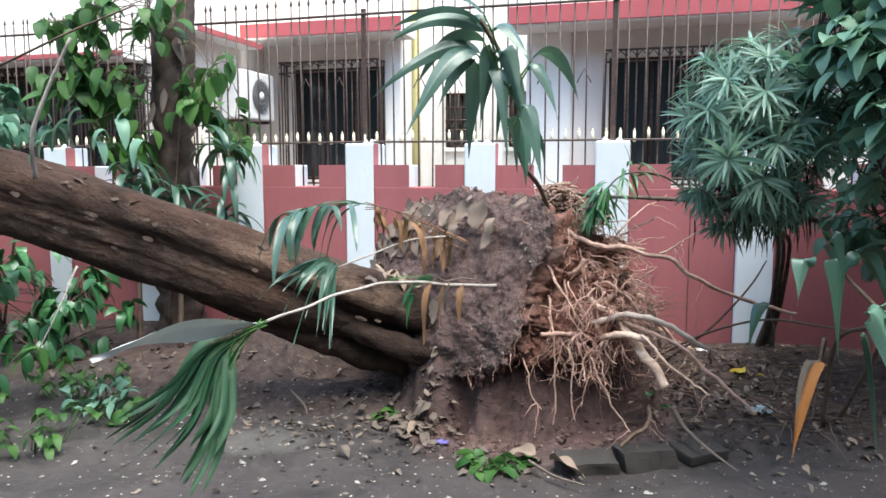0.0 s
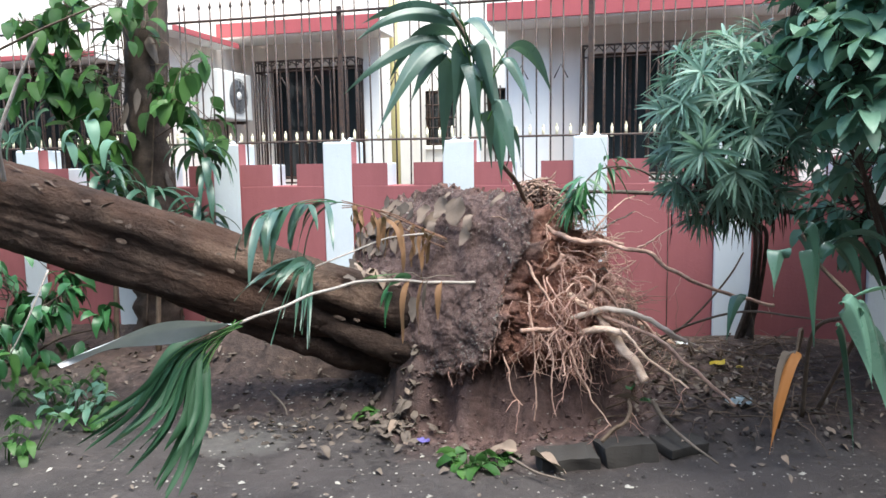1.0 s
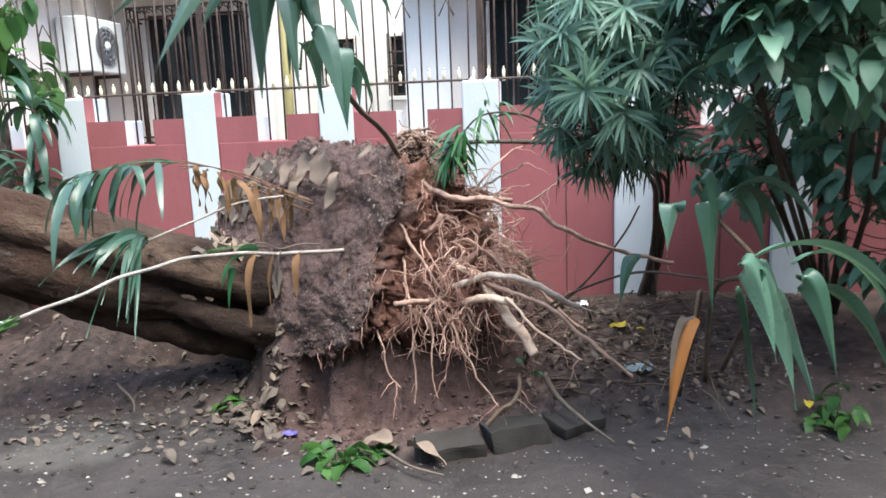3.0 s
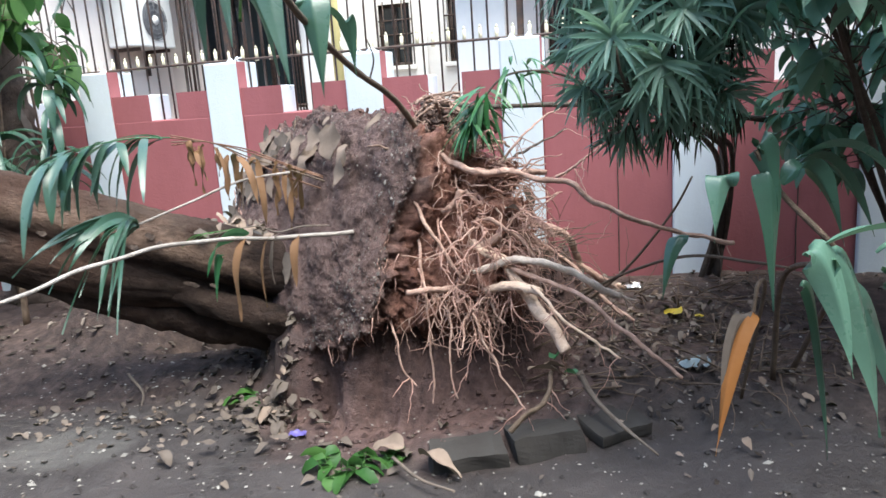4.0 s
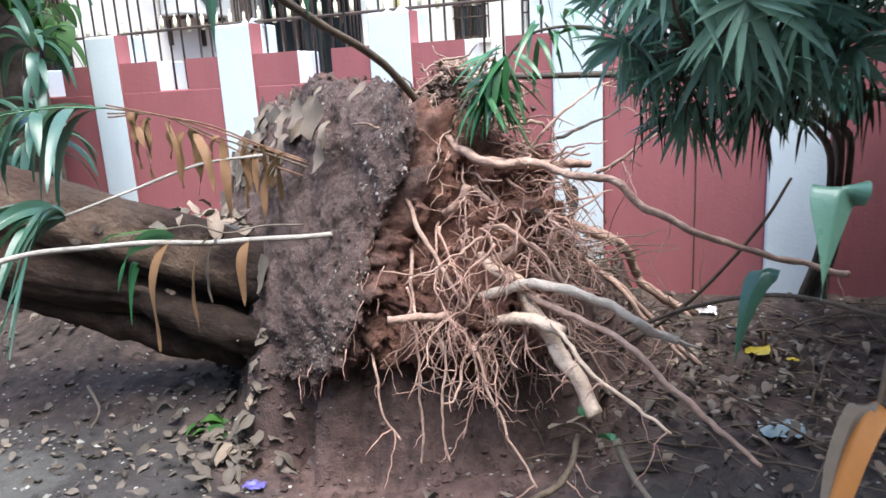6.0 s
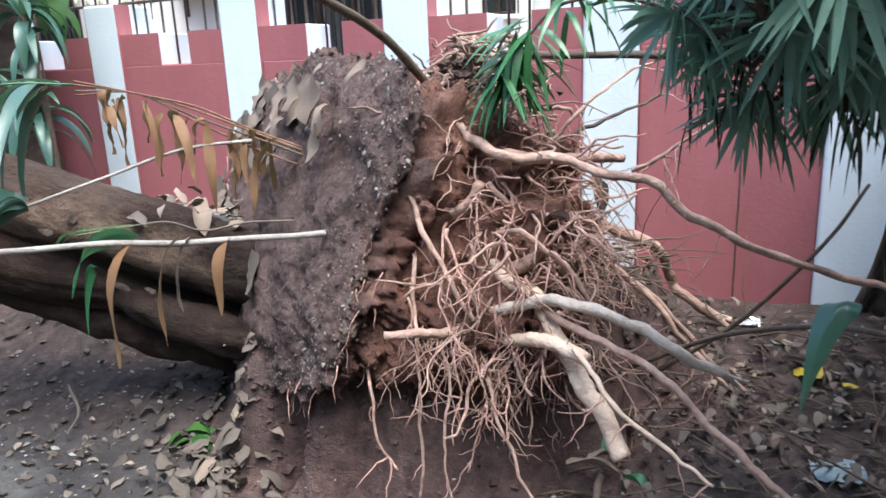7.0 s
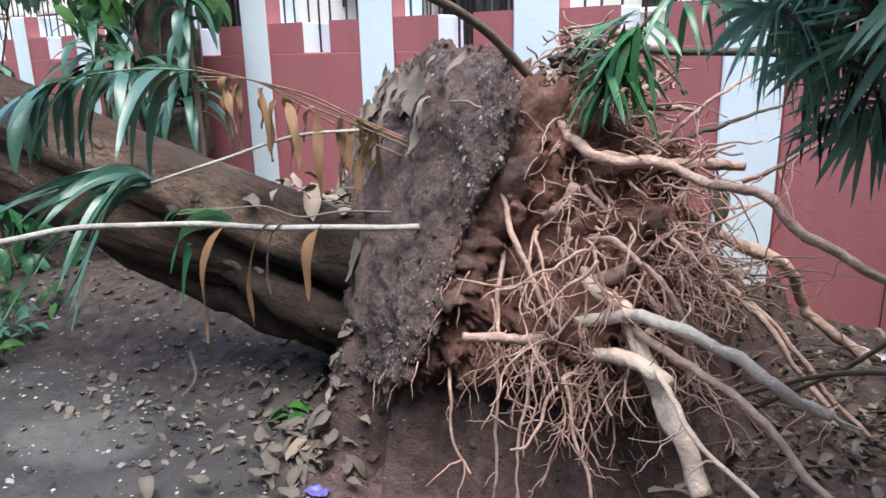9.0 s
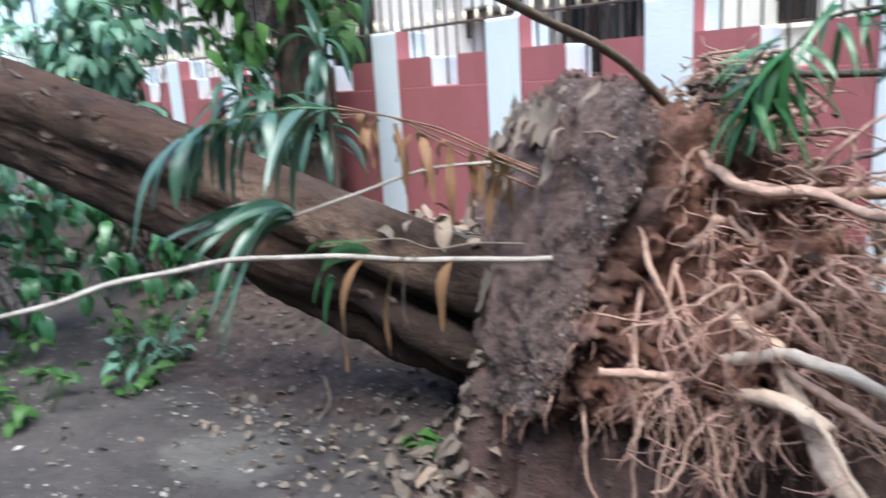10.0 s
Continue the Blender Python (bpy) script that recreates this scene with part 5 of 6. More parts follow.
LOWER = (
    ((-0.58, 3.84, 0.94), (-0.558, 3.45, 0.60)), ((-0.59, 3.84, 0.94), (-0.625, 3.45, 0.66)), ((-0.60, 3.84, 0.94), (-0.678, 3.46, 0.75)),
    ((-0.60, 3.84, 0.945), (-0.785, 3.46, 0.77)), ((-0.60, 3.84, 0.945), (-0.81, 3.50, 0.92)), ((-0.59, 3.84, 0.94), (-0.90, 3.46, 0.84)), ((-0.58, 3.84, 0.94), (-0.60, 3.50, 0.68)))
for i in range(24):
    p = Vector((-0.36, 3.98, 1.25)).lerp(Vector((0.08, 4.2, 1.06)), LR.random()) + rv(0.02)
    strap_leaf(arch, p, (LR.uniform(-0.5, 0.4), LR.uniform(-0.4, 0.4), LR.uniform(-0.9, 0.1)), LR.uniform(0.10, 0.30), LR.uniform(0.016, 0.036), LR.uniform(0.2, 3.0), M_ORANGE, "dry orange leaf", "dry_leaf", wave=0.3)
c = stalk(arch, [(0.0, 4.14, 1.08), (-0.20, 4.07, 1.065), (-0.40, 3.96, 1.0), (-0.58, 3.84, 0.94)], 0.006, 0.005, M_STICK, "stalk", 6, "pale thin stalk")
for rep in range(2):
    for a, b in LOWER:
        o = rv(0.06 * rep)
        arc_leaf(arch, Vector(a) + o * 0.3, Vector(b) + o * 1.6, 0.06, LR.uniform(0.034, 0.05), (LR.uniform(-0.3, 0.5), LR.uniform(0.2, 1), LR.uniform(0.1, 0.9)), M_STRAP if LR.random() < 0.6 else M_SAPLEAF, fold=0.1, wave=0.09, bow=LR.uniform(0.25, 0.5))

# leafy spray that hangs before the root plate, on a long thin branch
spray = tagged(new("hanging_spray"), "hanging tuft of narrow pointed dark green leaves on a branch", "plant")
stalk(spray, [(2.2, 4.3, 1.15), (1.7, 4.25, 1.25), (1.2, 4.25, 1.29), (0.9, 4.3, 1.30), (0.6, 4.5, 1.33)], 0.014, 0.009, M_TWIG, "branch")
stalk(spray, [(1.45, 4.25, 1.28), (1.2, 4.05, 1.42), (0.96, 3.94, 1.43), (0.83, 3.93, 1.31)], 0.007, 0.004, M_TWIG, "branch", 6)
for i in range(70):
    p = Vector((0.88, 3.93, 1.39)).lerp(Vector((0.79, 3.92, 1.24)), LR.random()) + rv(0.025)
    w = Vector((LR.uniform(-1.0, 0.65), LR.uniform(-0.6, 0.3), LR.uniform(-0.9, 0.1)))
    strap_leaf(spray, p, w, LR.uniform(0.13, 0.23), LR.uniform(0.016, 0.024), LR.uniform(0.1, 0.7), M_SPRAY, n=8)
for i in range(16):
    strap_leaf(spray, Vector((1.0, 3.97, 1.45)) + rv(0.05), (LR.uniform(-0.3, 1.0), LR.uniform(-0.6, 0.3), LR.uniform(-0.3, 0.5)), LR.uniform(0.14, 0.24), 0.017, 0.7, M_SPRAY, n=8)

# narrow-leaved shrub
shrub = tagged(new("dracaena_shrub"), "dense shrub of narrow arching green leaf rosettes", "shrub")
base = Vector((2.2, 4.85, H(2.2, 4.85) - 0.03))
SC, SR = Vector((1.375, 3.27, 1.60)), Vector((0.31, 0.26, 0.44))
spots = [Vector((1.16, 3.02, 1.50))]
while len(spots) < 54:
    u = unit()
    if u.z < -0.92:
        continue
    p = SC + Vector((u.x * SR.x, u.y * SR.y, u.z * SR.z)) * LR.uniform(0.72, 1.05)
    if p.y > 3.48 and LR.random() < 0.4:
        continue
    if all((p - q).length > 0.118 for q in spots):
        spots.append(p)
limbs = []
for k, e in enumerate(((1.45, 3.4, 1.25), (1.22, 3.1, 1.35), (1.40, 3.15, 1.6))):
    limbs.append(stalk(shrub, [base + Vector((0.05 * k - 0.1, 0.03 * k, 0)), (2.16 + 0.03 * k, 4.78, 0.55), (2.06 + 0.02 * k, 4.5 - 0.03 * k, 0.92 + 0.04 * k), (1.74, 3.85, 1.12 + 0.03 * k), e], 0.017, 0.009, M_TWIG, "stem"))
stalk(shrub, [base, base + Vector((0.02, -0.02, 0.6)), base + Vector((-0.05, -0.1, 1.3))], 0.026, 0.018, M_TWIG, "trunk")
for p in spots:
    mb = MB()
    o = (p - SC)
    o = Vector((o.x / SR.x, o.y / SR.y, o.z / SR.z * 0.8 + 0.2)).normalized()
    q = min((x for l in limbs for x in l[-10:]), key=lambda x: (x - p).length)
    mb.tube([q, q.lerp(p, 0.6) + Vector((0, 0, -0.03)), p], [0.006, 0.005, 0.004], 5, 1)
    for i in range(40):
        u = unit()
        u = (u - o * u.dot(o)).normalized()
        k = i / 39
        w = (u + o * (0.95 * k - 0.15)).normalized()
        mb.ribbon(blade(p + o * (0.05 * k - 0.03), w, LR.uniform(0.15, 0.22) * (1 - 0.35 * k), LR.uniform(0.15, 0.5), 8), LR.uniform(0.0115, 0.0165), w.cross(o) + rv(0.15), 0.3, 0.6)
    part("rosette", mb, [M_SPIKE, M_TWIG], shrub)
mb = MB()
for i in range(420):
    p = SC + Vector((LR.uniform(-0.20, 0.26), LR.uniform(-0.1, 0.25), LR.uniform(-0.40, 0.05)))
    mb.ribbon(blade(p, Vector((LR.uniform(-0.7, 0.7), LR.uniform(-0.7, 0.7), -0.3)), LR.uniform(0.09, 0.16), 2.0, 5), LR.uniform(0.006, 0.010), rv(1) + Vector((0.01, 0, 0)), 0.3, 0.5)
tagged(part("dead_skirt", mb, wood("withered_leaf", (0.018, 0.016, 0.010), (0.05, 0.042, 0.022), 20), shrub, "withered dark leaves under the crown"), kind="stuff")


def ovate(mb, p, way, length, width, droop, n=6, mat=0):
    w = Vector(way)
    s = w.cross(Vector((0, 0, 1))) + rv(0.45)
    mb.ribbon(blade(p, w, length, droop, n), width, s, 0.22, 0.62, mat)


def leafy_bush(name, label, base, cen, rad, count, length, width, mat, limbs=7, droop=1.6, seed=1, stemr=0.02, shell=0.5, limbmat=None, hang=0.0):
    """Stems from the ground, twigs, and a crown of single leaves with an uneven outline."""
    R = random.Random(seed)
    b = tagged(new(name), label, "shrub")
    cen, rad = Vector(cen), Vector(rad)
    tips = []
    for i in range(limbs):
        e = cen + Vector([R.uniform(-0.75, 0.75) * r for r in rad])
        s = Vector(base) + Vector((R.uniform(-0.06, 0.06), R.uniform(-0.06, 0.06), 0))
        tips += stalk(b, [s, s.lerp(e, 0.5) + Vector((R.uniform(-0.1, 0.1), R.uniform(-0.1, 0.1), 0.05)), e], stemr, stemr * 0.3, limbmat or M_TWIG, "stem", 6)[6:]
    mb, tw = MB(), MB()
    made = 0
    while made < count:
        u = Vector((R.uniform(-1, 1), R.uniform(-1, 1), R.uniform(-1, 1)))
        if u.length > 1 or u.length < shell * R.random():
            continue
        p = cen + Vector((u.x * rad.x, u.y * rad.y, u.z * rad.z))
        if noise.noise(p * 3.1 + Vector((seed, 0, 0))) < -0.22 and u.length > 0.55:
            continue
        q = min(R.sample(tips, min(18, len(tips))), key=lambda x: (x - p).length)
        tw.tube([q, q.lerp(p, 0.5) + rv(0.03), p], [0.004, 0.003, 0.0018], 4)
        for j in range(R.randint(3, 6)):
            w = Vector((R.uniform(-1, 1), R.uniform(-1, 1), R.uniform(-0.3, 0.7) - hang)) + u * 0.6
            ovate(mb, p + rv(0.03), w, length * R.uniform(0.7, 1.15), width * R.uniform(0.75, 1.15), droop * R.uniform(0.5, 1.3))
            made += 1
    tagged(part("crown", mb, mat, b), kind="stuff")
    tagged(part("twig_mass", tw, limbmat or M_TWIG, b), kind="stuff")
    return b


leafy_bush("broadleaf_shrub", "shrub with broad pointed bluish-green leaves", (3.0, 4.3, H(3.0, 4.3) - 0.02), (1.88, 2.95, 1.92), (0.52, 0.42, 0.56), 1000, 0.15, 0.07, M_BROAD, limbs=4, seed=3, hang=-0.1, droop=0.9)
# crown carried on out of view to shade the bed below
leafy_bush("broadleaf_shrub", "tall leafy shrub extended out of view to shade the bed", (3.4, 4.2, H(3.4, 4.2) - 0.02), (2.95, 3.2, 2.45), (1.1, 0.95, 0.55), 1900, 0.17, 0.082, M_BROAD, limbs=5, seed=9, hang=-0.1, droop=0.9)
leafy_bush("broadleaf_shrub", "dark leafy shrub against the wall", (3.1, 4.5, H(3.1, 4.5) - 0.02), (2.6, 4.1, 1.55), (0.75, 0.45, 0.65), 760, 0.16, 0.075, M_BROAD, limbs=4, seed=4, hang=0.0, droop=1.0)
leafy_bush("broadleaf_shrub", "dark leafy shrub beside the road edge", (3.3, 3.9, H(3.3, 3.9) - 0.02), (3.05, 3.6, 1.2), (0.55, 0.55, 0.9), 480, 0.16, 0.075, M_BROAD, limbs=4, seed=6, hang=0.0, droop=1.0)

# strap-leaved plant beside it
strap = tagged(new("strap_leaf_plant"), "plant with large drooping strap leaves and one dry orange leaf", "plant")
stalk(strap, [(2.0, 3.75, 0.1), (1.9, 3.5, 0.6), (1.76, 3.0, 0.80), (1.64, 2.62, 0.86), (1.52, 2.53, 0.95)], 0.012, 0.007, M_STEM)
stalk(strap, [(2.1, 3.8, 0.1), (2.05, 3.4, 0.6), (1.75, 2.85, 0.85), (1.58, 2.88, 1.05), (1.50, 2.86, 1.17)], 0.012, 0.007, M_STEM)
stalk(strap, [(1.80, 3.6, 0.1), (1.74, 3.3, 0.62), (1.60, 3.04, 0.74), (1.565, 2.995, 0.66)], 0.008, 0.006, M_STEM)
for a, b, lift, w, sd in (
    ((1.43, 2.88, 1.09), (1.375, 2.82, 0.93), 0.05, 0.072, (1, 0.2, 0.2)),
    ((1.50, 2.86, 1.18), (1.555, 2.84, 1.00), 0.03, 0.075, (1, -0.3, 0.1)),
    ((1.535, 2.86, 1.11), (1.535, 2.80, 0.73), 0.03, 0.078, (1, 0.2, 0)),
    ((1.58, 2.86, 1.07), (1.725, 2.80, 0.90), 0.09, 0.070, (0.6, -1, 0.1)),
    ((1.60, 2.88, 1.12), (1.96, 2.88, 0.99), 0.08, 0.050, (0.3, -1, 0.4)),
    ((1.62, 2.88, 1.11), (1.88, 2.92, 0.89), 0.06, 0.055, (0.3, -1, 0.3)),
    ((1.46, 2.52, 0.96), (1.572, 2.48, 0.66), 0.04, 0.088, (1, 0.1, 0.1)),
    ((1.53, 2.54, 0.94), (1.67, 2.52, 0.48), 0.04, 0.115, (1, 0.5, 0)),
    ((1.55, 2.56, 0.84), (1.745, 2.54, 0.50), 0.05, 0.095, (1, 0.4, 0.2)),
    ((1.64, 2.50, 0.91), (1.75, 2.44, 0.60), 0.04, 0.072, (1, -0.2, 0.1)),
    ((1.66, 2.52, 0.86), (1.98, 2.46, 0.51), 0.05, 0.050, (0.5, -1, 0.4)),
    ((1.52, 2.54, 0.97), (2.01, 2.44, 0.72), 0.09, 0.055, (0.4, -1, 0.4)),
    ((1.66, 2.56, 0.94), (2.03, 2.56, 0.73), 0.07, 0.052, (0.3, -1, 0.3)),
    ((1.50, 2.60, 0.86), (1.60, 2.62, 0.37), 0.02, 0.040, (1, 0.5, 0)),
    ((1.46, 3.28, 0.85), (1.36, 3.22, 0.65), 0.04, 0.055, (1, -0.4, 0.2)),
):
    arc_leaf(strap, a, b, lift, w * 1.1, sd, M_STRAP if LR.random() < 0.35 else M_GLOSSY, wave=0.06, bow=LR.uniform(0.35, 0.6))
arc_leaf(strap, (1.565, 2.995, 0.665), (1.40, 2.86, 0.27), 0.03, 0.072, (0.8, -0.7, 0.3), M_BRIGHTORANGE, "dry orange leaf", "dry_leaf", wave=0.1, bow=0.45)
arc_leaf(strap, (1.565, 3.0, 0.66), (1.43, 2.90, 0.34), 0.04, 0.045, (1, 0.3, 0.1), M_DEAD, "dry brown leaf", "dry_leaf", wave=0.08)
for pts in (((1.15, 3.95, 0.42), (1.35, 3.75, 0.60), (1.52, 3.45, 0.74), (1.66, 3.2, 0.765), (1.7, 3.05, 0.78)), ((1.2, 3.9, 0.42), (1.4, 3.8, 0.62), (1.55, 3.7, 0.85), (1.62, 3.66, 1.0))):
    t = tagged(new("twig"), "thin dry bent twig among the leaves", "twig")
    stalk(t, pts, 0.008, 0.004, M_STEM, "shoot", 6)

# ---- left: standing tree with creeper, undergrowth ----
old = tagged(new("tree"), "standing tree trunk with peeling bark and creeper", "tree")
tp = Vector((-2.18, 5.92, 0))
mb = MB()
pts = spline([tp + Vector((0, 0, H(tp.x, tp.y) - 0.05)), tp + Vector((0.02, 0, 0.8)), tp + Vector((0.0, 0, 1.7)), tp + Vector((0.05, 0.02, 2.7)), tp + Vector((0.1, 0.05, 4.2))], 14)
mb.tube(pts, taper(len(pts), 0.18, 0.14), 20, 0, 0.35, 4)
part("trunk", mb, wood("peeling_dark_bark", (0.035, 0.024, 0.018), (0.13, 0.09, 0.07), 9), old)
for i in range(9):
    a, z = LR.uniform(-2.8, -0.3), LR.uniform(1.3, 2.7)
    mb = MB()
    p = tp + Vector((0.175 * math.cos(a), 0.175 * math.sin(a), z))
    mb.ribbon([p + Vector((0.02 * math.cos(a) * t, 0.02 * math.sin(a) * t, -0.05 * t)) for t in range(5)], LR.uniform(0.05, 0.1), (math.sin(a), -math.cos(a), 0.2), -0.5, 0.45, wave=0.1, ph=i)
    part("bark_flake", mb, M_DEAD, old, "curled peeling bark flake")
cr = tagged(new("creeper"), "bright green creeper with large heart-shaped leaves on the tree", "climbing plant")
mb, tw = MB(), MB()
R = random.Random(8)
for i in range(8):
    a = R.uniform(0, 6.3)
    q = [tp + Vector((0.19 * math.cos(a + 0.5 * z), 0.19 * math.sin(a + 0.5 * z), z)) for z in np.arange(0.2, 3.2, 0.2)]
    tw.tube(q, 0.006, 5)
for cx, cz, rx, rz, n in ((-0.42, 2.15, 0.28, 0.22, 102), (-0.46, 2.55, 0.36, 0.22, 90), (0.28, 2.0, 0.2, 0.2, 54), (0.50, 1.85, 0.14, 0.16, 36), (0.05, 2.6, 0.2, 0.2, 18), (-0.2, 1.68, 0.14, 0.12, 36)):
    for i in range(n // 6):
        c = tp + Vector((cx + R.gauss(0, rx * 0.55), -0.28 + R.uniform(-0.2, 0.12), cz + R.gauss(0, rz * 0.55)))
        s0 = tp + Vector((0.1 * (1 if cx > 0 else -1), -0.14, c.z + R.uniform(-0.1, 0.35)))
        tw.tube(spline([s0, s0.lerp(c, 0.5) + Vector((0, 0, R.uniform(0.0, 0.14))), c], 4), 0.0035, 4)
        for j in range(6):
            p = c + Vector((R.gauss(0, 0.06), R.uniform(-0.06, 0.04), R.gauss(0, 0.07)))
            w = Vector((R.uniform(-1, 1), R.uniform(-1.0, 0.6), R.uniform(-1.2, 0.5)))
            ovate(mb, p, w, R.uniform(0.12, 0.24), R.uniform(0.07, 0.125), R.uniform(0.3, 1.8), 8)
            tw.tube([c, c.lerp(p, 0.5) + Vector((0, 0, 0.02)), p], [0.003, 0.0025, 0.002], 4)
part("vine", tw, M_STEM, cr)
part("foliage", mb, M_FRESH, cr)
# bare leaning twigs in front
t = tagged(new("twig"), "bare pale leaning twigs above the fallen trunk", "twig")
stalk(t, [(-2.02, 3.62, 1.42), (-1.97, 3.52, 1.62), (-1.87, 3.5, 1.84), (-1.74, 3.48, 2.07)], 0.011, 0.007, M_STICK, "shoot", 6)
stalk(t, [(-2.7, 4.0, 1.9), (-2.2, 3.7, 1.98), (-1.75, 3.5, 2.1), (-1.4, 3.4, 2.2)], 0.008, 0.004, M_STEM, "shoot", 6)
for k in range(9):
    strap_leaf(t, (-1.95 + 0.06 * k, 3.6, 1.6 + 0.05 * (k % 4)), (LR.uniform(-1, 1), -0.5, 0.3), LR.uniform(0.1, 0.2), 0.06, 2.0, M_BROAD)
for px, py, pz, n, ln in ((-1.62, 5.35, 1.20, 30, 0.36), (-1.55, 5.3, 1.6, 20, 0.34), (-2.0, 5.4, 1.25, 34, 0.46), (-2.35, 5.5, 1.45, 28, 0.45)):
    d = tagged(new("strap_leaf_plant"), "clump of dark strap leaves between tree and wall", "plant")
    stalk(d, [(px, py, H(px, py) - 0.02), (px + 0.03, py, pz * 0.6), (px, py, pz)], 0.022, 0.014, M_STEM)
    for i in range(n):
        u = unit(LR, -0.1, 1.0)
        strap_leaf(d, Vector((px, py, pz)) + Vector((0, 0, LR.uniform(-0.2, 0.05))), u + Vector((0, -0.2, 0.25)), LR.uniform(0.7, 1.1) * ln, LR.uniform(0.035, 0.065), LR.uniform(0.8, 2.0))
# leaf green darker than the other bushes, standing in for shade below the trunk
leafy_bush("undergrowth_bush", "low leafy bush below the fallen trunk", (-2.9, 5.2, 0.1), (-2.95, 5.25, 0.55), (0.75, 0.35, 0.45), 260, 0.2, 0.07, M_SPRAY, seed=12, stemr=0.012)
leafy_bush("undergrowth_bush", "bluish leafy bush before the wall", (-3.6, 5.4, 0.1), (-3.9, 5.4, 1.35), (0.8, 0.4, 0.6), 360, 0.2, 0.075, M_BROAD, seed=13, stemr=0.014)
# same darkened leaf green in place of the trunk's shade
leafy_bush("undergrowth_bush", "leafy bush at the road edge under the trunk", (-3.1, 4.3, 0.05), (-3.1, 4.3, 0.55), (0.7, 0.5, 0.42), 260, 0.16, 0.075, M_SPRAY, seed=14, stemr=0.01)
leafy_bush("undergrowth_bush", "tall leafy bush against the wall beside the tree", (-3.4, 5.5, 0.1), (-3.55, 5.45, 1.85), (0.75, 0.3, 0.42), 330, 0.2, 0.085, M_BROAD, seed=18, stemr=0.014)
leafy_bush("undergrowth_bush", "tall leafy bush behind the fallen trunk", (-5.0, 5.6, 0.1), (-5.2, 5.6, 1.2), (1.1, 0.5, 0.8), 380, 0.2, 0.08, M_BROAD, seed=15, stemr=0.014)


leafy_bush("undergrowth_bush", "tall dark bush at the far end of the bed", (-7.0, 6.2, 0.1), (-7.0, 6.2, 1.9), (1.7, 0.6, 1.5), 620, 0.24, 0.10, M_BROAD, seed=16, stemr=0.016)


def weed(x, y, n, size, mat, seed, label="low green weed with rounded leaves on the soil"):
    w = tagged(new("weed"), label, "weed", "weeds on the ground")
    R = random.Random(seed)
    mb, st = MB(), MB()
    for i in range(n):
        a, r = R.uniform(0, 6.3), size * math.sqrt(R.random())
        px, py = x + r * math.cos(a), y + r * math.sin(a)
        z = H(px, py)
        h = R.uniform(0.03, 0.14) * size / 0.2
        p = Vector((px, py, z + h))
        st.tube([(px * 0.6 + x * 0.4, py * 0.6 + y * 0.4, z - 0.01), p], [0.003, 0.002], 4)
        for j in range(2):
            ovate(mb, p, Vector((R.uniform(-1, 1), R.uniform(-1, 1), R.uniform(0.1, 0.8))), R.uniform(0.07, 0.13), R.uniform(0.035, 0.06), 1.0, 5)
    tagged(part("stem_mass", st, M_FRESH, w), kind="stuff")
    tagged(part("foliage", mb, mat, w), kind="stuff")


weed(-2.12, 4.32, 24, 0.22, M_BROAD, 1)
weed(-2.35, 4.6, 26, 0.28, M_FRESH, 2)
weed(-2.2, 3.72, 20, 0.26, M_FRESH, 3)
weed(-1.9, 4.15, 10, 0.14, M_FRESH, 4)
weed(-2.75, 3.9, 22, 0.3, M_FRESH, 5)
weed(0.20, 3.42, 16, 0.10, M_FRESH, 6, "torn green leaf sprig on the road edge")
weed(0.42, 3.46, 6, 0.06, M_FRESH, 7, "torn green leaf sprig on the road edge")
weed(-0.36, 4.16, 5, 0.05, M_FRESH, 8)
weed(2.45, 3.35, 12, 0.16, M_FRESH, 9)
s = tagged(new("leaf_sprig"), "pale green drooping leaf sprig before the bed", "plant")
stalk(s, [(-1.78, 3.5, 1.0), (-1.84, 3.42, 0.8), (-1.93, 3.4, 0.62)], 0.005, 0.003, M_STICK, "stalk", 5)
for w, ln in (((-1, -0.2, 0.1), 0.22), ((-0.9, -0.4, -0.15), 0.2), ((0.1, -0.2, -1), 0.16), ((0.3, 0, -0.8), 0.12)):
    strap_leaf(s, (-1.93, 3.4, 0.62), w, ln, 0.05, 0.8, M_FRESH)

# ---- kerb stones, litter ----


def stone(name, x, y, z, sx, sy, sz, rot, tilt, seed, label, mat=M_KERB, rounded=False):
    bm = bmesh.new()
    bmesh.ops.create_cube(bm, size=1)
    bmesh.ops.subdivide_edges(bm, edges=bm.edges[:], cuts=5, use_grid_fill=True)
    for v in bm.verts:
        q = v.co.copy()
        q = q.lerp(q.normalized() * 0.5, 0.85) if rounded else q
        k = 1 - 0.05 * (abs(q.x * 2) ** 8 + abs(q.y * 2) ** 8 + abs(q.z * 2) ** 8) / 3
        p = Vector((q.x * sx, q.y * sy, q.z * sz)) * k
        v.co = p + Vector((noise.noise(p * 11 + Vector((seed, 0, 0))), noise.noise(p * 11 + Vector((0, seed, 0))), noise.noise(p * 11 + Vector((0, 0, seed))))) * (0.028 if rounded else 0.014)
    me = bpy.data.meshes.new(name)
    bm.to_mesh(me)
    bm.free()
    me.materials.append(mat)
    ob = part(name, me, None, None, "", m=pose(x, y, z, tilt, 0, rot))
    return tagged(ob, label, "stone", "broken kerb stones")


stone("kerb_stone", 0.68, 3.44, 0.02, 0.29, 0.16, 0.10, 6, 7, 1, "broken grey kerb stone at the road edge")
stone("kerb_stone", 0.98, 3.49, 0.035, 0.28, 0.17, 0.11, 12, -5, 2, "broken grey kerb stone at the road edge")
stone("kerb_stone", 1.27, 3.58, 0.045, 0.25, 0.22, 0.06, 24, 7, 3, "flat grey slab tilted on the soil")
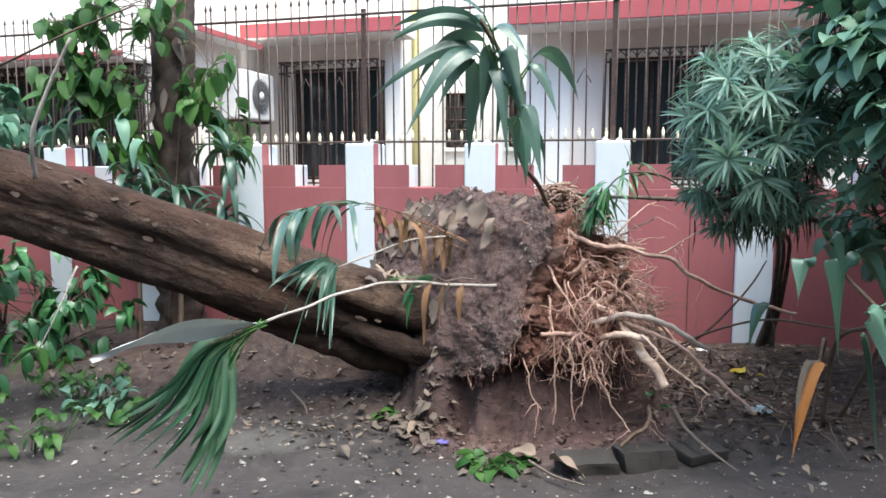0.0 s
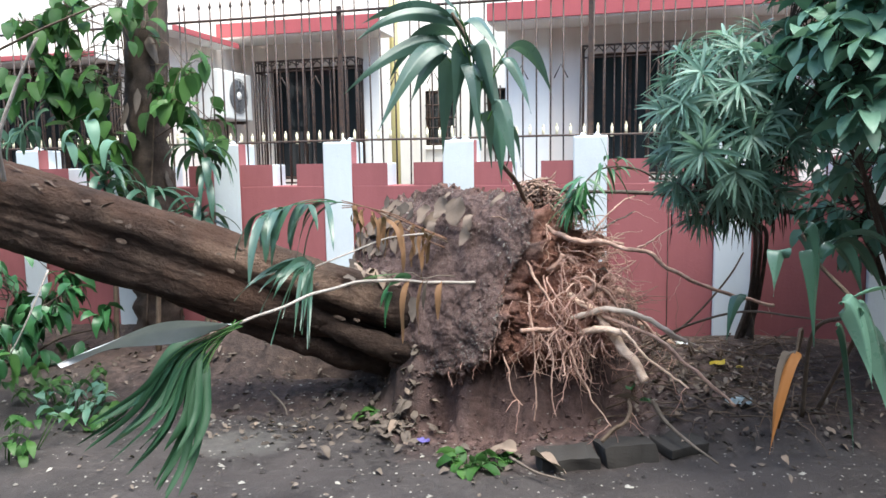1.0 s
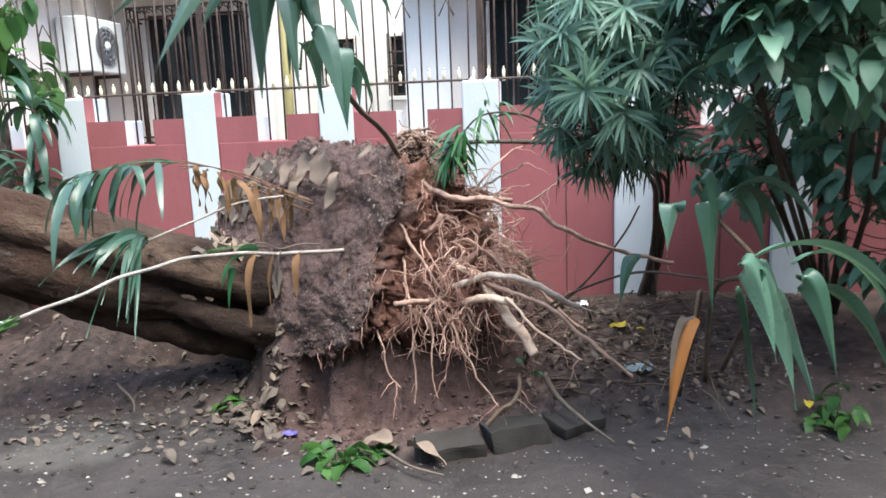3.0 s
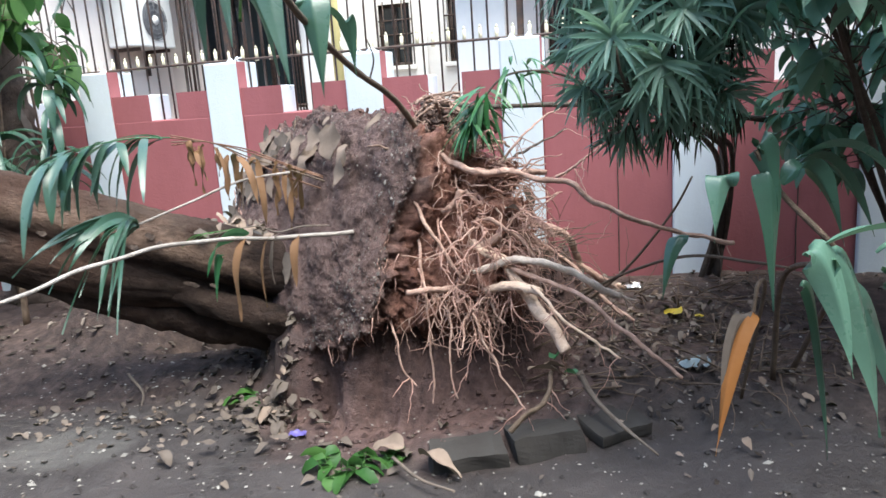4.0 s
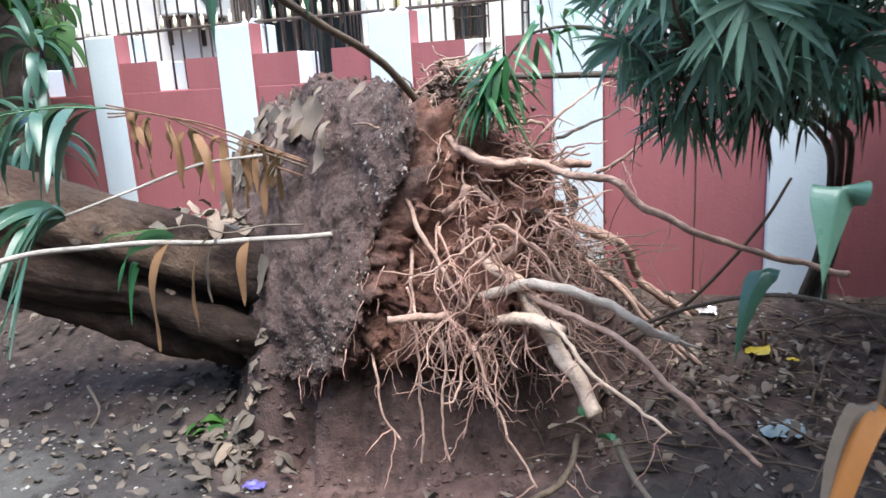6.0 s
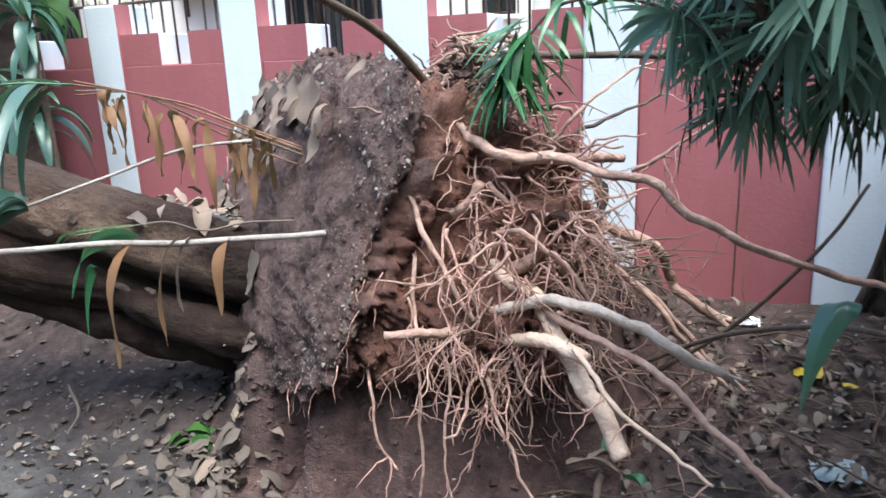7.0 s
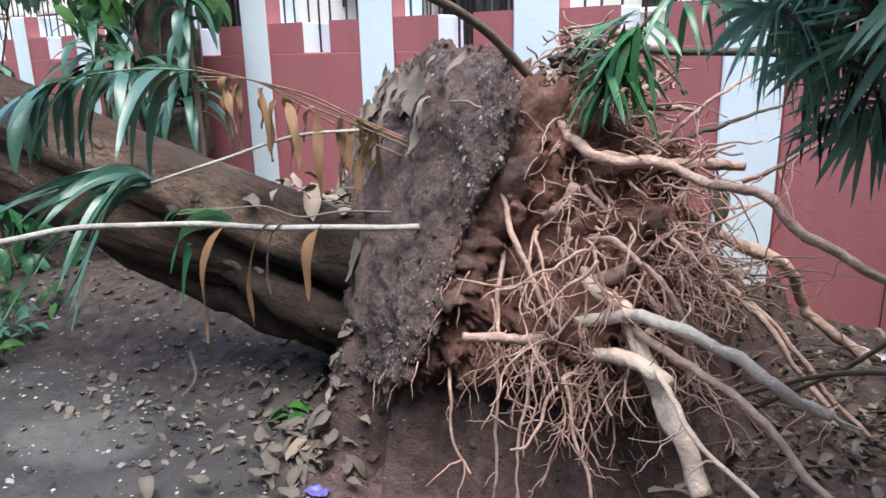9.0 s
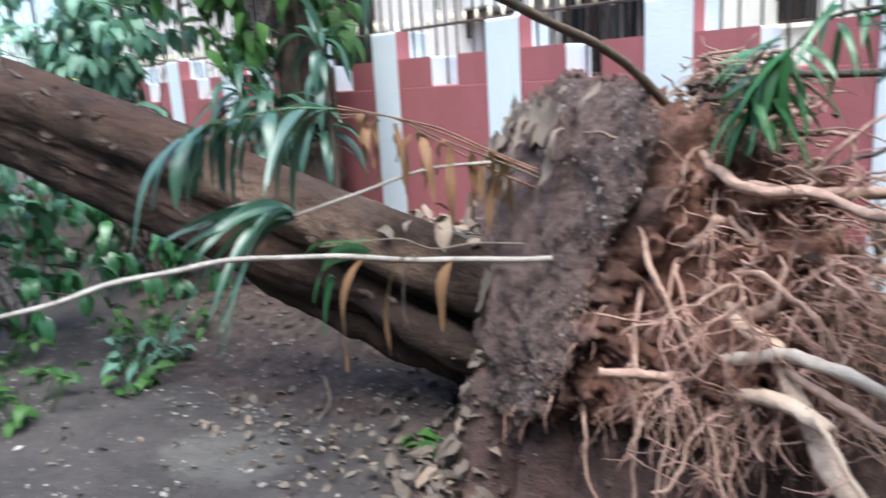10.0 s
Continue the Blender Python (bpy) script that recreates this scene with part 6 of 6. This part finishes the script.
stone("kerb_stone", 1.53, 3.78, 0.06, 0.2, 0.18, 0.05, 50, 5, 4, "flat brown slab tilted on the soil")
stone("kerb_stone", -0.78, 4.56, -0.03, 0.42, 0.16, 0.22, -14, 3, 5, "soil-stained kerb stone under the trunk")
stone("kerb_stone", -0.42, 4.45, -0.03, 0.26, 0.15, 0.20, -20, 5, 6, "soil-stained kerb stone under the trunk")
stone("kerb_stone", -1.3, 4.72, -0.03, 0.5, 0.15, 0.2, -16, 0, 7, "soil-stained kerb stone under the trunk")
stone("kerb_stone", -1.88, 4.87, -0.03, 0.5, 0.15, 0.2, -15, 0, 8, "soil-stained kerb stone under the trunk")
stone("stone", -0.26, 4.36, 0.745, 0.12, 0.11, 0.09, 20, 20, 10, "rounded grey stone lodged on the trunk base", M_PATCH, True)

def dead_leaf(mb, x, y, size, R, z=None, mat=0):
    """One curled fallen leaf lying on the ground."""
    a = R.uniform(0, 6.3)
    w = Vector((math.cos(a), math.sin(a), R.uniform(-0.1, 0.45)))
    if z is None and ((x - 0.55) / 0.85) ** 2 + ((y - 4.3) / 0.7) ** 2 < 1 and R.random() < 0.85:
        return
    c = blade(Vector((x, y, (H(x, y) if z is None else z) + 0.006 + R.uniform(0, 0.012))), w, size, R.uniform(0.1, 0.9), 6)
    mb.ribbon(c, size * R.uniform(0.35, 0.6), w.cross(Vector((0, 0, 1))) + rv(0.4), R.uniform(-0.7, 0.9), 0.5, mat, wave=0.12, ph=R.uniform(0, 6))


R = random.Random(21)
for i in range(120):
    mb = MB()
    a, r = R.uniform(0, 6.3), abs(R.gauss(0, 0.15))
    x, y = -0.16 + r * math.cos(a) * 1.0, 3.98 + r * math.sin(a) * 1.1
    dead_leaf(mb, x, y, R.uniform(0.05, 0.11), R, H(x, y) + R.uniform(0, 0.05))
    tagged(part("dead_leaf", mb, M_TAN if i % 7 == 0 else M_DEAD), "curled dry brown leaf in the litter pile", "leaf", "dead leaves in the pile")
for i in range(26):
    mb = MB()
    x, y = R.uniform(0.05, 0.65), 3.42 + R.uniform(-0.08, 0.3)
    dead_leaf(mb, x, y, R.uniform(0.05, 0.12), R)
    tagged(part("dead_leaf", mb, M_DEAD), "curled dry brown leaf by the kerb stones", "leaf", "dead leaves in the pile")
mb = MB()
for i in range(1100):
    s, d = R.uniform(-6, 5.0), -1.35 * R.random() ** 0.8
    p = WALL @ Vector((s, d - 0.03, 0))
    dead_leaf(mb, p.x, p.y, R.uniform(0.02, 0.075), R)
for i in range(380):
    x, y = R.gauss(1.6, 0.38), R.gauss(4.15, 0.32)
    dead_leaf(mb, x, y, R.uniform(0.02, 0.06), R, H(x, y) + R.uniform(0, 0.06))
for i in range(260):
    x, y = R.uniform(-2.6, 2.6), R.uniform(2.4, 4.4)
    dead_leaf(mb, x, y, R.uniform(0.015, 0.05), R)
for i in range(150):
    x, y = R.gauss(-0.7, 0.4), R.gauss(4.12, 0.2)
    dead_leaf(mb, x, y, R.uniform(0.02, 0.075), R)
tagged(part("leaf_litter", mb, M_DEAD), "scattered dry brown leaves on soil and road", "leaf litter", kind="stuff")
mb = MB()
for i in range(2600):
    x, y = R.uniform(-3.2, 2.8), 2.3 + 2.6 * R.random()
    z, s, a = H(x, y) + 0.004, R.uniform(0.003, 0.011) * (1 if R.random() < 0.95 else 2.2), R.uniform(0, 6.3)
    u, v = Vector((math.cos(a), math.sin(a), 0.1)) * s, Vector((-math.sin(a), math.cos(a), 0.1)) * s * R.uniform(0.4, 0.8)
    p = Vector((x, y, z))
    mb.add([p + u, p + v, p - u, p - v, p + Vector((0, 0, s * 0.5))], [(0, 1, 4), (1, 2, 4), (2, 3, 4), (3, 0, 4)])
tan = MB()
for i in range(170):
    x, y = R.gauss(1.65, 0.36), R.gauss(4.1, 0.32)
    dead_leaf(tan, x, y, R.uniform(0.018, 0.065), R, H(x, y) + R.uniform(0, 0.05))
for i in range(24):
    x, y = R.gauss(-0.85, 0.35), R.gauss(4.05, 0.14)
    dead_leaf(tan, x, y, R.uniform(0.015, 0.05), R)
tagged(part("pale_litter", tan, M_TAN), "pale dry leaves scattered over the soil bed", "leaf litter", kind="stuff")
tagged(part("grit", mb, M_FLAKE), "pale grit and petals strewn over the road", "grit", kind="stuff")
mb = MB()
for i in range(700):
    x, y = R.gauss(0.55, 0.6), R.gauss(3.95, 0.3)
    z, s = H(x, y), R.uniform(0.006, 0.02)
    p = Vector((x, y, z + s * 0.3))
    a = R.uniform(0, 6.3)
    q = [p + Vector((math.cos(a + k * 1.571), math.sin(a + k * 1.571), R.uniform(-0.3, 0.3))) * s * R.uniform(0.6, 1.1) for k in range(4)]
    mb.add(q + [p + Vector((0, 0, s * 0.8)), p - Vector((0, 0, s * 0.8))], [(0, 1, 4), (1, 2, 4), (2, 3, 4), (3, 0, 4), (1, 0, 5), (2, 1, 5), (3, 2, 5), (0, 3, 5)])
for i in range(520):
    a, k = R.uniform(3.0, 6.6), R.uniform(0.72, 1.2)
    x, y = 0.55 + 0.80 * k * math.cos(a), 4.44 + 0.64 * k * math.sin(a)
    z, s = H(x, y), R.uniform(0.005, 0.016) if i % 14 else R.uniform(0.018, 0.035)
    p = Vector((x, y, z + s * 0.1))
    a = R.uniform(0, 6.3)
    q = [p + Vector((math.cos(a + k * 1.571), math.sin(a + k * 1.571), R.uniform(-0.4, 0.4))) * s * R.uniform(0.6, 1.1) for k in range(4)]
    mb.add(q + [p + Vector((0, 0, s * 0.8)), p - Vector((0, 0, s * 0.8))], [(0, 1, 4), (1, 2, 4), (2, 3, 4), (3, 0, 4), (1, 0, 5), (2, 1, 5), (3, 2, 5), (0, 3, 5)])
tagged(part("soil_clods", mb, M_GROUND, smooth=False), "crumbled reddish soil clods below the roots", "soil", kind="stuff")
mb = MB()
for i in range(260):
    x, y = R.uniform(0.9, 2.4), R.uniform(3.7, 4.8)
    c = wander((x, y, H(x, y) + 0.03), Vector((R.uniform(-1, 1), R.uniform(-1, 0.3), R.uniform(0, 0.35))), R.uniform(0.1, 0.45), i * 1.9, 0.4, 6, 0.4)
    mb.tube(c, taper(len(c), R.uniform(0.002, 0.006), 0.001), 4)
tagged(part("twig_litter", mb, M_STEM), "thin dry twigs and roots strewn over the bed", "twig litter", kind="stuff")


def scrap(name, x, y, size, mat, label, cat, seed):
    mb = MB()
    n = 7
    g = [(x + (i / (n - 1) - 0.5) * size, y + (j / (n - 1) - 0.5) * size * 0.7, H(x, y) + 0.02 + 0.35 * size * noise.noise(Vector((i * 0.55, j * 0.55, seed)))) for j in range(n) for i in range(n)]
    mb.add(g, [(j * n + i, j * n + i + 1, (j + 1) * n + i + 1, (j + 1) * n + i) for j in range(n - 1) for i in range(n - 1)])
    tagged(part(name, mb, mat), label, cat)


scrap("paper_scrap", 1.70, 3.86, 0.13, M_PAPER, "crumpled pale blue scrap of paper on the soil", "litter", 1)
scrap("foil_scrap", 1.68, 4.70, 0.08, M_FOIL, "crumpled silver foil below the wall", "litter", 2)
scrap("wrapper", -0.02, 3.76, 0.07, M_WRAP, "crumpled violet wrapper in the leaf litter", "litter", 3)
for x, y, ln in ((1.80, 4.28, 0.13), (2.35, 3.45, 0.08), (1.86, 4.2, 0.09)):
    mb = MB()
    dead_leaf(mb, x, y, ln, R, H(x, y) + 0.05)
    tagged(part("fallen_leaf", mb, M_YELLEAF), "bright yellow fallen leaf on the litter", "leaf")
for i in range(16):
    x = R.uniform(0.9, 3.4)
    a = 1.57 + R.uniform(-0.6, 0.7)
    p = TRUNK @ Vector((x, 0.255 * math.cos(a), 0.255 * math.sin(a)))
    mb = MB()
    w = Vector((R.uniform(-1, 1), R.uniform(-1, 1), 0.1))
    mb.ribbon(blade(p, w, R.uniform(0.03, 0.09), 0.3, 5), R.uniform(0.015, 0.035), w.cross(Vector((0, 0, 1))), 0.3, 0.6, wave=0.08, ph=i)
    tagged(part("fallen_leaf", mb, M_YELLEAF if i % 4 == 0 else M_DEAD), "small fallen leaf lying on the trunk", "leaf", "leaves on the trunk")
# lifted bark scales along the trunk
for i in range(46):
    x, a = R.uniform(0.5, 3.2), R.uniform(-0.5, 1.5)
    p = TRUNK @ Vector((x, 0.236 * math.cos(a), 0.245 * math.sin(a)))
    mb = MB()
    ln = R.uniform(0.03, 0.10)
    o = (TY * math.cos(a) + TZ * math.sin(a)).normalized()
    mb.ribbon([p + TX * ln * t / 6 + o * (0.012 + 0.006 * math.sin(t * 0.9 + i)) for t in range(7)], R.uniform(0.012, 0.032), o.cross(TX), R.uniform(-0.3, 0.1), 0.4, wave=0.12, ph=i)
    part("bark_scale", mb, M_BARKSCALE, tree, "lifted scale of bark")
# loose leaves and bark stuck on the root plate
for i in range(58):
    d = Vector((R.uniform(0.3, 0.8), R.uniform(-0.85, 0.15) if i % 2 else R.uniform(-0.9, -0.2), R.uniform(-0.2, 0.85)))
    p = surf(*d) + AX * 0.02
    mb = MB()
    s = R.uniform(0.05, 0.17)
    w = (VX * R.uniform(-1, 0.3) + LX * R.uniform(-0.8, 0.8)).normalized()
    mb.ribbon([p + w * s * t / 6 + AX * 0.006 * math.sin(t * 0.8 + i) for t in range(7)], s * R.uniform(0.35, 0.7), w.cross(AX) + rv(0.12), R.uniform(-0.15, 0.2), 0.6, wave=0.07, ph=i)
    part("stuck_leaf", mb, M_TAN if i % 3 else M_DEAD, tree, "dry leaf stuck to the soil")
for i in range(46):
    mb = MB()
    x, y = R.gauss(-0.30, 0.10), R.gauss(4.42, 0.09)
    q = TRUNK.inverted() @ Vector((x, y, 0.9))
    dead_leaf(mb, x, y, R.uniform(0.05, 0.12), R, (TRUNK @ Vector((q.x, q.y, 0.20))).z + R.uniform(0.0, 0.10))
    tagged(part("dead_leaf", mb, M_TAN if i % 2 else M_DEAD), "dry tan leaf caught between trunk and root plate", "leaf", "leaves caught on the trunk base")
for k, (x, y, z, ln, wd) in enumerate(((0.186, 4.236, 1.197, 0.16, 0.10), (0.224, 4.106, 1.071, 0.12, 0.05), (0.10, 4.33, 1.215, 0.13, 0.08), (0.0, 4.48, 1.17, 0.12, 0.07), (0.40, 3.98, 1.27, 0.11, 0.02), (0.25, 4.12, 1.14, 0.10, 0.05), (0.05, 4.3, 1.08, 0.11, 0.06), (-0.05, 4.4, 0.98, 0.10, 0.05))):
    p = Vector((x, y, z)) + AX * 0.04 + LX * 0.05
    w = (VX * -0.8 + LX * R.uniform(-0.7, 0.5)).normalized()
    mb = MB()
    mb.ribbon([p + w * ln * 1.05 * (t / 8 - 0.4) + AX * 0.010 * math.sin(t * 0.7 + k) for t in range(9)], wd * 1.55, w.cross(AX), R.uniform(-0.2, 0.3), 0.35, wave=0.09, ph=k)
    part("stuck_leaf", mb, M_TAN, tree, "broad pale tan leaf plastered on the soil")
for pts in (((1.15, 3.60, 0.265), (1.19, 3.54, 0.18), (1.27, 3.42, 0.11), (1.36, 3.27, 0.06)), ((0.4, 3.4, 0.06), (0.5, 3.25, 0.05), (0.62, 3.15, 0.05)), ((-0.95, 4.35, 0.12), (-0.85, 4.25, 0.06), (-0.8, 4.1, 0.05))):
    t = tagged(new("twig"), "thin dry twig lying on the ground", "twig")
    stalk(t, pts, 0.014 if pts[0][2] > 0.2 else 0.008, 0.004, M_DRYTWIG, "shoot", 6)
# larger curled leaves, a fresh leaf on the roots, dark bark shreds
for x, y, z, ln, wd, ang, mat, lab in ((0.50, 3.40, 0.07, 0.20, 0.085, -0.7, M_TAN, "large curled tan leaf lying at the kerb"), (0.44, 3.46, 0.07, 0.15, 0.075, 2.6, M_TAN, "large curled tan leaf lying at the kerb"),
                                       (0.96, 3.72, 0.24, 0.17, 0.05, 0.1, M_TAN, "dry curled husk below the roots"), (1.02, 3.78, 0.22, 0.14, 0.045, 0.5, M_TAN, "dry curled husk below the roots"),
                                       (1.07, 3.72, 0.28, 0.10, 0.05, 1.2, M_FRESHSTRAP, "fresh green leaf caught below the roots"), (1.10, 3.66, 0.24, 0.09, 0.05, -0.4, M_FRESHSTRAP, "fresh green leaf caught below the roots"),
                                       (0.91, 3.80, 0.905, 0.065, 0.035, 0.2, M_FLAKE, "small pale leaf caught in the roots")):
    mb = MB()
    w = Vector((math.cos(ang), math.sin(ang), 0.12))
    mb.ribbon(blade((x, y, z), w, ln, 0.35, 12), wd, w.cross(Vector((0, 0, 1))) + Vector((0, 0, 0.35)), 0.55, 0.5, wave=0.12, ph=x * 9, ribs=4)
    tagged(part("fallen_leaf", mb, mat), lab, "leaf")
for k in range(5):
    mb = MB()
    p = Vector((1.06 + 0.012 * k, 4.30 + 0.02 * k, 0.93 - 0.012 * k))
    mb.ribbon(blade(p, (0.25 - 0.1 * k, -0.3, -0.8), R.uniform(0.08, 0.16), 0.6, 8), 0.030, (1, 0.3, 0), 0.4, 0.4, wave=0.2, ph=k)
    part("bark_shred", mb, M_TWIG, tree, "dark hanging shred of root bark")
